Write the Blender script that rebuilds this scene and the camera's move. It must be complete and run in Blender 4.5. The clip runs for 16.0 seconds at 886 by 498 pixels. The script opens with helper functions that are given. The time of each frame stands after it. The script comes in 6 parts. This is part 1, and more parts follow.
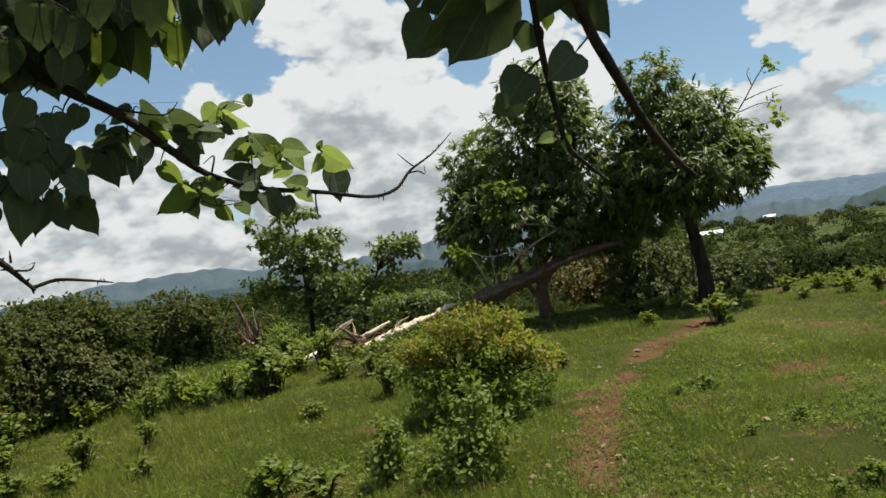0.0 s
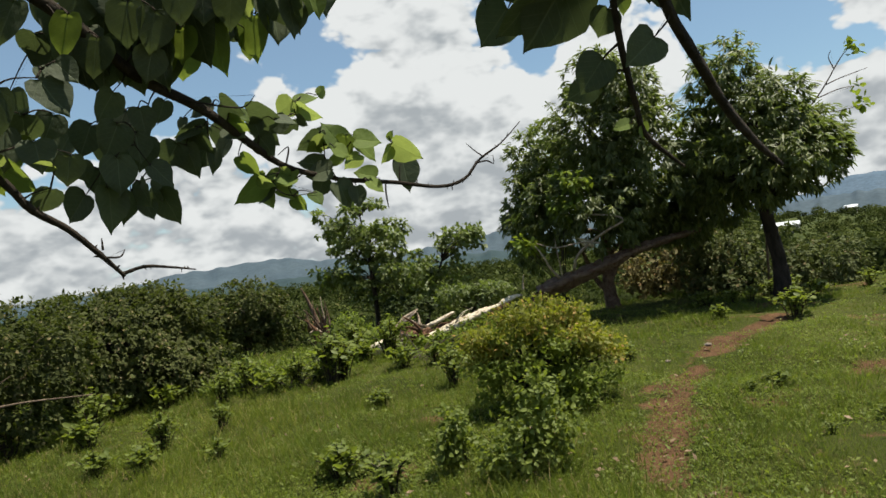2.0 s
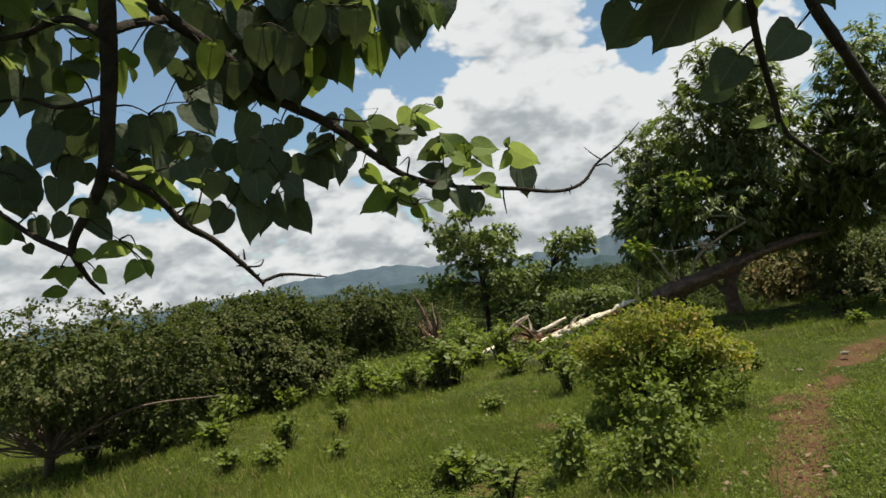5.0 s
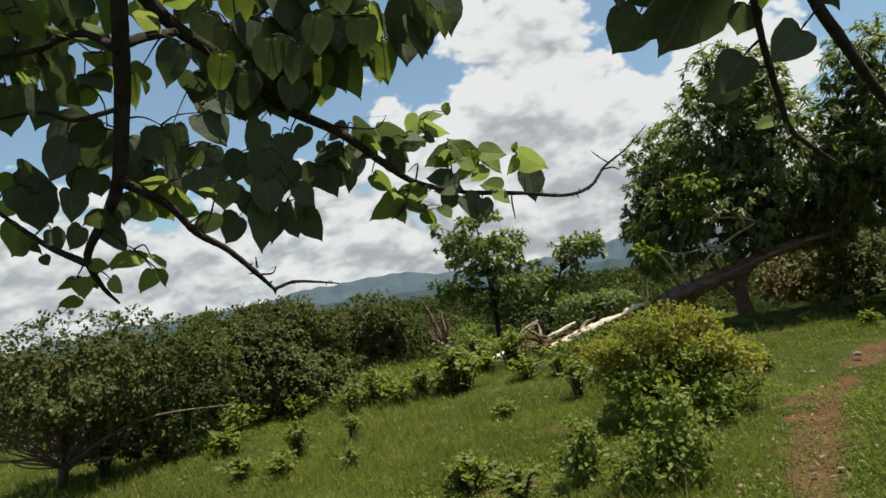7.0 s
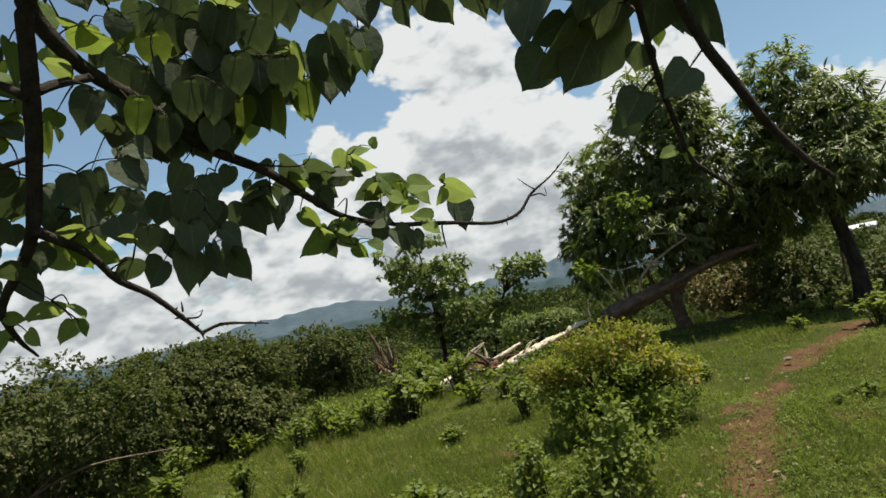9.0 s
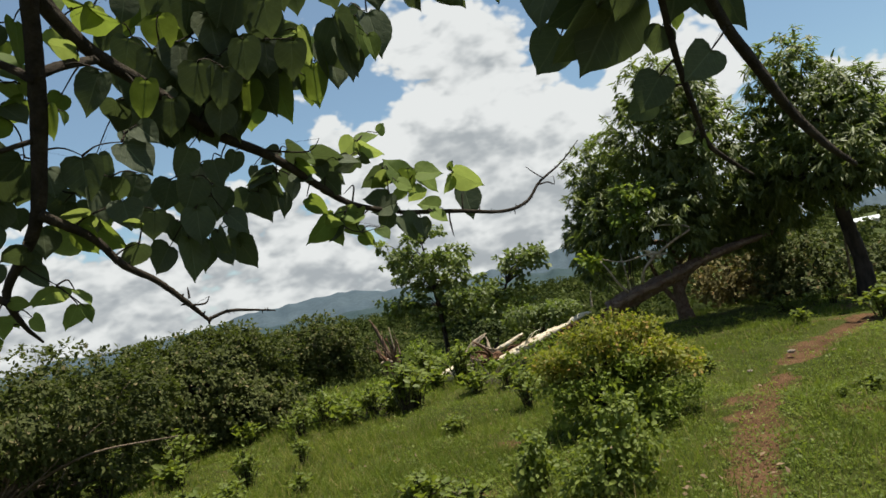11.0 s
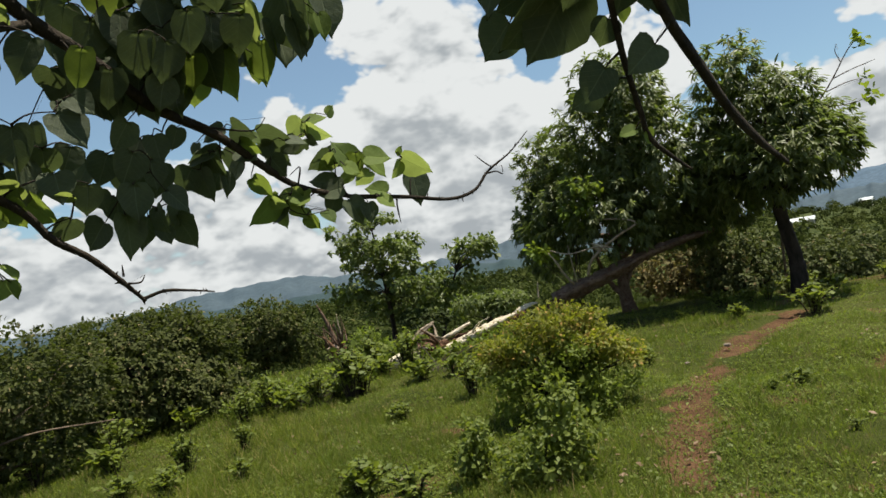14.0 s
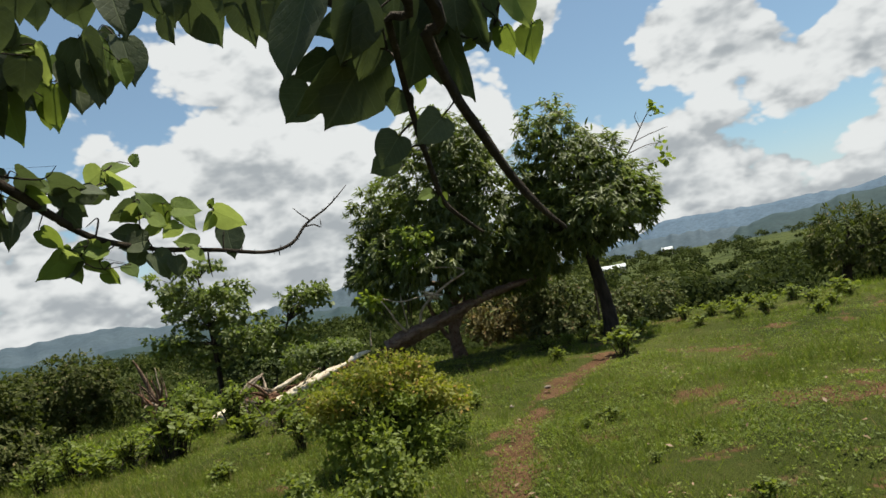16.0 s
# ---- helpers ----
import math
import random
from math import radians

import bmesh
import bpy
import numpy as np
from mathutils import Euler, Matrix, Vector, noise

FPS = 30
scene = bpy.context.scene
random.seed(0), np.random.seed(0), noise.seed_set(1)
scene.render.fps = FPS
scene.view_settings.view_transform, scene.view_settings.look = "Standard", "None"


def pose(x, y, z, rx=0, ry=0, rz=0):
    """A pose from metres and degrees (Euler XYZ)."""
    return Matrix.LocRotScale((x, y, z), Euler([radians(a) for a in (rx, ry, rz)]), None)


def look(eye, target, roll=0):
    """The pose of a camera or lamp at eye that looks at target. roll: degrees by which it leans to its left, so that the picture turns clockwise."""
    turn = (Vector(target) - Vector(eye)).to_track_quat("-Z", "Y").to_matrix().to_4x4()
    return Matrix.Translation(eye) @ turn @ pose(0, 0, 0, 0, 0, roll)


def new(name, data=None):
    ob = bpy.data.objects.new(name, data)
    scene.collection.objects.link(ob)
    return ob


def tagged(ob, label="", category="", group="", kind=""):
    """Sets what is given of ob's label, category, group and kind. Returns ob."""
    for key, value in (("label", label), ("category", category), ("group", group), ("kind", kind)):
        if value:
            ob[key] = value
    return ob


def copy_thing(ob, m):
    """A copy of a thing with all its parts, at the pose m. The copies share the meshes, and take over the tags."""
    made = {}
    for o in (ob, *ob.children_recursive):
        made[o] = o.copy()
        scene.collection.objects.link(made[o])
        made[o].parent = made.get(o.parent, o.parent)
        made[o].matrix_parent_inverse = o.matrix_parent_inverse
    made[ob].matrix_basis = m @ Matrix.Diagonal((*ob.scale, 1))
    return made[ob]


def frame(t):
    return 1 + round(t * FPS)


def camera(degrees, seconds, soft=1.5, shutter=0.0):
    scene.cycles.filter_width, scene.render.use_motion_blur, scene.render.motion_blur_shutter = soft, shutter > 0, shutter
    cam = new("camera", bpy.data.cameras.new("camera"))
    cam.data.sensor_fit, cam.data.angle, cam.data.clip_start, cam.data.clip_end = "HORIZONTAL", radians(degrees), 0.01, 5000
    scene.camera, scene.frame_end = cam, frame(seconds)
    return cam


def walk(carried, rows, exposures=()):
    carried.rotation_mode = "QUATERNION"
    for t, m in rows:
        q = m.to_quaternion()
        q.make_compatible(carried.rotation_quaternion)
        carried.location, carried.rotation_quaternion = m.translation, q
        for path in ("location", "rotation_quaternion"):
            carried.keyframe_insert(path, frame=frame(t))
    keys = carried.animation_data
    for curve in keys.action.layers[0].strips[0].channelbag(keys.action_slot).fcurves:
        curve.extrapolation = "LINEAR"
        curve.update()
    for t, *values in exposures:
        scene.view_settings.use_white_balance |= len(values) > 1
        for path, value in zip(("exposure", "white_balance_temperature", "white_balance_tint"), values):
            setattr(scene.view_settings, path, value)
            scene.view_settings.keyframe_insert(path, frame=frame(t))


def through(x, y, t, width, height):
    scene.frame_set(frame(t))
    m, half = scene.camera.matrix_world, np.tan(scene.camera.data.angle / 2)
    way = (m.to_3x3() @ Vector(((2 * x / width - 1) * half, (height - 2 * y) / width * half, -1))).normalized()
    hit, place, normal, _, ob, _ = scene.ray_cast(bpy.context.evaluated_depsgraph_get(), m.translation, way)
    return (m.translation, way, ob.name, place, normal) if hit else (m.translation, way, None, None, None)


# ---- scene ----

# ---- camera ----
cam = camera(64.69, 16.0, soft=1.55)
# seconds, x, y, z, and the turn about x, y and z
PATH = [
    (0, 0.000, 0.000, 1.600, 90.50, 7.50, -0.00),
    (0.5, -0.011, 0.003, 1.595, 90.52, 7.06, 2.01),
    (1, -0.014, 0.005, 1.598, 90.48, 7.07, 3.28),
    (1.5, -0.013, 0.003, 1.600, 90.11, 7.24, 3.21),
    (2, -0.018, -0.005, 1.598, 90.42, 7.26, 5.24),
    (2.5, -0.028, -0.010, 1.601, 90.72, 6.88, 6.47),
    (3, -0.037, -0.013, 1.604, 91.00, 6.68, 7.76),
    (3.5, -0.036, -0.016, 1.606, 91.31, 6.92, 9.20),
    (4, -0.039, -0.022, 1.608, 92.16, 7.26, 11.28),
    (4.5, -0.048, -0.023, 1.606, 91.93, 7.22, 13.48),
    (7, -0.052, -0.038, 1.600, 92.70, 8.74, 14.89),
    (7.5, -0.035, -0.044, 1.601, 93.68, 9.50, 14.29),
    (8, -0.018, -0.054, 1.608, 95.28, 10.58, 12.14),
    (8.5, -0.001, -0.058, 1.614, 95.02, 11.49, 8.71),
    (9, -0.005, -0.051, 1.611, 93.98, 11.61, 10.41),
    (11.5, -0.030, -0.029, 1.607, 92.81, 11.16, 10.39),
    (12, -0.022, -0.027, 1.604, 92.03, 10.67, 8.91),
    (12.5, -0.002, -0.030, 1.608, 92.26, 11.07, 5.26),
    (13, 0.002, -0.032, 1.606, 91.62, 10.58, 5.29),
    (13.5, -0.006, -0.029, 1.602, 91.32, 10.26, 5.89),
    (14, -0.016, -0.025, 1.600, 91.51, 9.74, 6.36),
    (14.5, -0.008, -0.024, 1.600, 90.82, 9.46, 4.91),
    (15, 0.004, -0.028, 1.601, 91.33, 9.94, 3.42),
    (15.5, 0.028, -0.036, 1.606, 91.64, 10.86, -1.85),
    (16, 0.055, -0.048, 1.611, 92.99, 10.30, -7.16),
]
walk(cam, [(row[0], pose(*row[1:])) for row in PATH])

# ---- world and sun ----
SUN_AZ, SUN_EL = 78.0, 73.0   # degrees: clockwise from ahead, above the horizon
scene.view_settings.exposure = 0.74


def node(tree, kind, **values):
    """A node with its inputs (by name, or in order as in0, in1 ...) set or linked, and its settings set."""
    n = tree.nodes.new(kind)
    for key, value in values.items():
        if key.startswith("in") and key[2:].isdigit():
            socket = n.inputs[int(key[2:])]
        elif key in n.inputs:
            socket = n.inputs[key]
        else:
            setattr(n, key, value)
            continue
        if isinstance(value, bpy.types.NodeSocket):
            tree.links.new(value, socket)
        else:
            socket.default_value = value
    return n


def math_node(tree, op, a, b=0.0, c=0.0, clamp=False):
    return node(tree, "ShaderNodeMath", operation=op, use_clamp=clamp, in0=a, in1=b, in2=c).outputs[0]


def ramp(tree, value, low, high, to_low=0.0, to_high=1.0):
    return node(tree, "ShaderNodeMapRange", interpolation_type="SMOOTHSTEP", in0=value, in1=low, in2=high, in3=to_low, in4=to_high).outputs[0]


def mix(tree, factor, a, b, blend="MIX"):
    n = tree.nodes.new("ShaderNodeMix")
    n.data_type, n.blend_type = "RGBA", blend
    for socket, value in ((n.inputs[0], factor), (n.inputs[6], a), (n.inputs[7], b)):
        if isinstance(value, bpy.types.NodeSocket):
            tree.links.new(value, socket)
        else:
            socket.default_value = value if isinstance(value, (int, float)) else (*value, 1.0)
    return n.outputs[2]


def direction(az, slope):
    v = Vector((math.sin(radians(az)), math.cos(radians(az)), slope))
    return v.normalized()


def make_world():
    world = bpy.data.worlds.new("daylight")
    scene.world = world
    world.use_nodes = True
    t = world.node_tree
    t.nodes.clear()
    sky = node(t, "ShaderNodeTexSky", sky_type="NISHITA", sun_disc=False, sun_elevation=radians(SUN_EL),
               sun_rotation=radians(SUN_AZ), air_density=1.0, dust_density=0.5, ozone_density=0.7)
    way = t.nodes.new("ShaderNodeTexCoord").outputs["Generated"]
    sep = node(t, "ShaderNodeSeparateXYZ", in0=way)
    # clouds lie in a layer: they crowd together towards the horizon
    rise = math_node(t, "MAXIMUM", sep.outputs[2], 0.0)
    depth = math_node(t, "ADD", rise, 0.16)
    flat = node(t, "ShaderNodeCombineXYZ", in0=math_node(t, "DIVIDE", sep.outputs[0], depth), in1=math_node(t, "DIVIDE", sep.outputs[1], depth),
                in2=math_node(t, "MULTIPLY", rise, 1.5)).outputs[0]
    broad = node(t, "ShaderNodeTexNoise", Vector=flat, Scale=1.3, Detail=3.0, Roughness=0.5).outputs[0]
    squat = node(t, "ShaderNodeVectorMath", operation="MULTIPLY", in0=way, in1=(1.0, 1.0, 1.7)).outputs[0]
    raised = node(t, "ShaderNodeVectorMath", operation="ADD", in0=squat, in1=(0.012, 0.0, 0.045)).outputs[0]
    fine, above = (node(t, "ShaderNodeTexNoise", Vector=v, Scale=8.0, Detail=9.0, Roughness=0.5, Distortion=0.2).outputs[0] for v in (squat, raised))
    streak = node(t, "ShaderNodeTexNoise", Vector=node(t, "ShaderNodeVectorMath", operation="MULTIPLY", in0=way, in1=(4.5, 4.5, 11.0)).outputs[0],
                  Scale=1.0, Detail=4.0, Roughness=0.5).outputs[0]
    # the larger cloud masses (+) and the open blue between them (-): azimuth, slope, reach, weight
    masses = [
        (31.0, 0.267, 0.13, 0.75),
        (26.3, 0.264, 0.09, 0.45),
        (34.4, 0.229, 0.11, 0.60),
        (40.0, 0.189, 0.13, 0.70),
        (42.5, 0.219, 0.12, 0.60),
        (36.6, 0.168, 0.08, 0.35),
        (20.3, 0.265, 0.03, 0.60),
        (18.7, 0.349, 0.07, 0.60),
        (19.2, 0.223, 0.12, -0.45),
        (24.5, 0.216, 0.09, -0.50),
        (28.6, 0.197, 0.07, -0.50),
        (35.2, 0.142, 0.13, -0.60),
        (39.7, 0.123, 0.10, -0.65),
        (37.7, 0.250, 0.09, -0.75),
        (23.5, 0.330, 0.10, -0.50),
        (32.1, 0.184, 0.06, -0.35),
        (23.1, 0.166, 0.12, 0.40),
        (28.1, 0.113, 0.12, 0.30),
        (33.3, 0.110, 0.12, 0.40),
        (31.7, 0.163, 0.05, 0.45),
        (41.0, 0.102, 0.06, 0.50),
    ]
    masses += [
        (12.3, 0.236, 0.12, 0.50),
        (-5.3, 0.303, 0.18, 0.50),
        (-10.2, 0.248, 0.20, 0.40),
        (-1.0, 0.227, 0.18, 0.40),
        (3.9, 0.155, 0.16, 0.35),
        (-5.7, 0.362, 0.09, 0.50),
        (-4.6, 0.138, 0.18, 0.30),
        (-18.2, 0.254, 0.12, 0.30),
        (-11.3, 0.410, 0.12, 0.45),
        (8.2, 0.258, 0.09, 0.50),
        (-14.7, 0.307, 0.10, -0.45),
        (-22.7, 0.281, 0.12, -0.60),
        (-6.9, 0.397, 0.07, -0.40),
        (3.8, 0.264, 0.06, -0.45),
        (-36.1, 0.325, 0.20, -0.50),
        (-44.4, 0.269, 0.06, 0.50),
        (-43.9, 0.349, 0.20, -0.40),
    ]
    swirl = node(t, "ShaderNodeTexNoise", Vector=way, Scale=7.0, Detail=4.0, Roughness=0.6).outputs["Color"]
    swirl = node(t, "ShaderNodeVectorMath", operation="SUBTRACT", in0=swirl, in1=(0.5, 0.5, 0.5)).outputs[0]
    bent = node(t, "ShaderNodeVectorMath", operation="MULTIPLY_ADD", in0=swirl, in1=(0.10, 0.10, 0.08), in2=way).outputs[0]
    total = math_node(t, "MULTIPLY_ADD", math_node(t, "SUBTRACT", broad, 0.5), 0.6, -0.04)
    for az, slope, reach, weight in masses:
        gap = node(t, "ShaderNodeVectorMath", operation="DISTANCE", in0=bent, in1=direction(az, slope)).outputs["Value"]
        total = math_node(t, "ADD", total, ramp(t, gap, 0.0, reach, weight, 0.0))
    # banks of grey cloud low over the horizon, open sky high up
    total = math_node(t, "ADD", total, ramp(t, sep.outputs[2], 0.07, 0.28, 0.60, 0.0))
    total = math_node(t, "ADD", total, ramp(t, sep.outputs[2], 0.42, 0.75, 0.0, -0.35))
    edge = math_node(t, "ADD", total, math_node(t, "MULTIPLY", math_node(t, "SUBTRACT", fine, 0.5), 1.25))
    # small round puffs along the edges
    puffs = [node(t, "ShaderNodeTexVoronoi", feature="SMOOTH_F1", Vector=node(t, "ShaderNodeVectorMath", operation="MULTIPLY_ADD", in0=swirl, in1=(0.05, 0.05, 0.05), in2=v).outputs[0],
                  Scale=17.0, Detail=2.0, Roughness=0.55, Lacunarity=2.2, Smoothness=0.25).outputs["Distance"] for v in (squat, raised)]
    edge = math_node(t, "ADD", edge, math_node(t, "MULTIPLY_ADD", puffs[0], -0.45, 0.18))
    cover = ramp(t, edge, -0.02, 0.15)
    # sunlit upper sides and grey undersides of the billows
    lit = math_node(t, "MULTIPLY", math_node(t, "SUBTRACT", fine, above), 1.9)
    lit = math_node(t, "ADD", lit, math_node(t, "MULTIPLY", math_node(t, "SUBTRACT", puffs[1], puffs[0]), 0.6))
    lit = math_node(t, "ADD", lit, math_node(t, "MULTIPLY", math_node(t, "SUBTRACT", streak, 0.5), 1.0))
    lit = math_node(t, "ADD", lit, ramp(t, sep.outputs[2], 0.03, 0.22, -0.20, 0.14))
    lit = math_node(t, "SUBTRACT", lit, ramp(t, edge, 0.40, 1.0, 0.0, 0.42))
    cloud = mix(t, ramp(t, lit, -0.60, 0.20), (0.238, 0.259, 0.272), (0.474, 0.488, 0.484))
    blue = mix(t, 1.0, sky.outputs[0], (SKY * 0.84, SKY * 1.02, SKY * 1.03), "MULTIPLY")
    blue = mix(t, 0.16, blue, (0.34, 0.38, 0.40))
    pale = mix(t, ramp(t, sep.outputs[2], 0.0, 0.14, 0.75, 0.0), blue, (0.37, 0.41, 0.44))
    colour = mix(t, cover, pale, cloud)
    back = node(t, "ShaderNodeBackground", Color=colour, Strength=1.0)
    node(t, "ShaderNodeOutputWorld", Surface=back.outputs[0])


SKY = 0.068
make_world()
sun = new("sun", bpy.data.lights.new("sun", "SUN"))
sun.data.energy, sun.data.angle, sun.data.color = 5.0, radians(0.6), (1.0, 0.95, 0.79)
sun.matrix_world = look(direction(SUN_AZ, math.tan(radians(SUN_EL))) * 100, (0, 0, 0))

# ---- materials ----


def material(name):
    m = bpy.data.materials.new(name)
    m.use_nodes = True
    t = m.node_tree
    t.nodes.clear()
    return m, t


def surface(name, dark, light, rough=0.8, scale=6.0, detail=60.0, bump=0.3, third=None, stretch=(1, 1, 1)):
    """An opaque surface with broad stains, fine grain and relief."""
    m, t = material(name)
    where = node(t, "ShaderNodeVectorMath", operation="MULTIPLY", in0=t.nodes.new("ShaderNodeTexCoord").outputs["Object"], in1=stretch).outputs[0]
    broad = node(t, "ShaderNodeTexNoise", Vector=where, Scale=scale, Detail=4.0, Roughness=0.6).outputs[0]
    grain = node(t, "ShaderNodeTexNoise", Vector=where, Scale=detail, Detail=5.0, Roughness=0.65).outputs[0]
    colour = mix(t, ramp(t, broad, 0.3, 0.7), dark, light)
    if third:
        colour = mix(t, ramp(t, node(t, "ShaderNodeTexNoise", Vector=where, Scale=scale * 2.3, Detail=3.0).outputs[0], 0.52, 0.66), colour, third)
    colour = mix(t, 0.5, colour, mix(t, ramp(t, grain, 0.25, 0.75), (0.35, 0.35, 0.35), (1.0, 1.0, 1.0)), "MULTIPLY")
    relief = node(t, "ShaderNodeBump", Strength=bump, Distance=0.02, Height=math_node(t, "ADD", grain, broad)).outputs[0]
    shader = node(t, "ShaderNodeBsdfPrincipled", Normal=relief, Roughness=rough)
    shader.inputs["Specular IOR Level"].default_value = 0.5 if rough < 0.6 else 0.15
    t.links.new(colour, shader.inputs["Base Color"])
    node(t, "ShaderNodeOutputMaterial", Surface=shader.outputs[0])
    return m


def leaf_material(name, dark, light, old=None, through=(0.30, 0.42, 0.06), glow=0.35, rough=0.45, patch=0.7, single=False, gloss=0.5, kinds=False, aged=0.93):
    """Thin leaves: each its own shade, some old ones, light coming through."""
    m, t = material(name)
    if single:
        chance = t.nodes.new("ShaderNodeObjectInfo").outputs["Random"]
    else:
        chance = t.nodes.new("ShaderNodeNewGeometry").outputs["Random Per Island"]
    where = t.nodes.new("ShaderNodeTexCoord").outputs["Object"]
    broad = node(t, "ShaderNodeTexNoise", Vector=where, Scale=patch, Detail=3.0).outputs[0]
    fine = node(t, "ShaderNodeTexNoise", Vector=where, Scale=45.0, Detail=3.0).outputs[0]
    vary = math_node(t, "ADD", math_node(t, "MULTIPLY", chance, 0.55), math_node(t, "MULTIPLY", ramp(t, broad, 0.3, 0.7), 0.45))
    colour = mix(t, vary, dark, light)
    if old:
        colour = mix(t, ramp(t, chance, aged, aged + 0.03), colour, old)
    colour = mix(t, 0.35, colour, mix(t, fine, (0.5, 0.5, 0.5), (1.3, 1.3, 1.3)), "MULTIPLY")
    if kinds:   # each tree of a wood has its own green
        own = node(t, "ShaderNodeAttribute", attribute_name="tree_kind").outputs["Fac"]
        colour = mix(t, 1.0, colour, mix(t, own, (0.28, 0.34, 0.34), (1.15, 1.08, 0.85)), "MULTIPLY")
    lit = node(t, "ShaderNodeBsdfPrincipled", Roughness=rough)
    lit.inputs["Specular IOR Level"].default_value = gloss
    t.links.new(colour, lit.inputs["Base Color"])
    passing = mix(t, vary, tuple(c * 0.7 for c in through), through)
    thin = node(t, "ShaderNodeBsdfTranslucent", Color=passing)
    both = node(t, "ShaderNodeMixShader", in0=glow, in1=lit.outputs[0], in2=thin.outputs[0])
    node(t, "ShaderNodeOutputMaterial", Surface=both.outputs[0])
    return m


def heart_material(name, dark, light, through, glow):
    """A large thin leaf with paler veins; each leaf has its own shade."""
    m, t = material(name)
    chance = t.nodes.new("ShaderNodeObjectInfo").outputs["Random"]
    where = t.nodes.new("ShaderNodeTexCoord").outputs["Object"]
    sep = node(t, "ShaderNodeSeparateXYZ", in0=where)
    across = math_node(t, "ABSOLUTE", sep.outputs[0])
    broad = node(t, "ShaderNodeTexNoise", Vector=where, Scale=3.5, Detail=4.0, Roughness=0.6).outputs[0]
    fine = node(t, "ShaderNodeTexNoise", Vector=where, Scale=32.0, Detail=3.0).outputs[0]
    # side veins rise from the midrib at a slant
    along = math_node(t, "SUBTRACT", sep.outputs[1], math_node(t, "MULTIPLY", across, 0.75))
    wave = math_node(t, "ABSOLUTE", math_node(t, "SUBTRACT", math_node(t, "FRACT", math_node(t, "MULTIPLY", along, 6.5)), 0.5))
    vein = math_node(t, "MAXIMUM", ramp(t, across, 0.006, 0.022, 1.0, 0.0), math_node(t, "MULTIPLY", ramp(t, wave, 0.015, 0.06, 1.0, 0.0), 0.6))
    vary = math_node(t, "ADD", math_node(t, "MULTIPLY", chance, 0.6), math_node(t, "MULTIPLY", ramp(t, broad, 0.3, 0.7), 0.4))
    colour = mix(t, vary, dark, light)
    colour = mix(t, math_node(t, "MULTIPLY", vein, 0.45), colour, tuple(min(0.5, c * 2.2) for c in light))
    colour = mix(t, 0.3, colour, mix(t, fine, (0.5, 0.5, 0.5), (1.35, 1.35, 1.35)), "MULTIPLY")
    relief = node(t, "ShaderNodeBump", Strength=0.25, Distance=0.02, Height=math_node(t, "SUBTRACT", broad, vein)).outputs[0]
    lit = node(t, "ShaderNodeBsdfPrincipled", Roughness=0.62, Normal=relief)
    lit.inputs["Specular IOR Level"].default_value = 0.12
    t.links.new(colour, lit.inputs["Base Color"])
    passing = mix(t, vary, tuple(c * 0.65 for c in through), through)
    passing = mix(t, math_node(t, "MULTIPLY", vein, 0.5), passing, tuple(c * 0.45 for c in through))
    thin = node(t, "ShaderNodeBsdfTranslucent", Color=passing)
    both = node(t, "ShaderNodeMixShader", in0=glow, in1=lit.outputs[0], in2=thin.outputs[0])
    node(t, "ShaderNodeOutputMaterial", Surface=both.outputs[0])
    return m


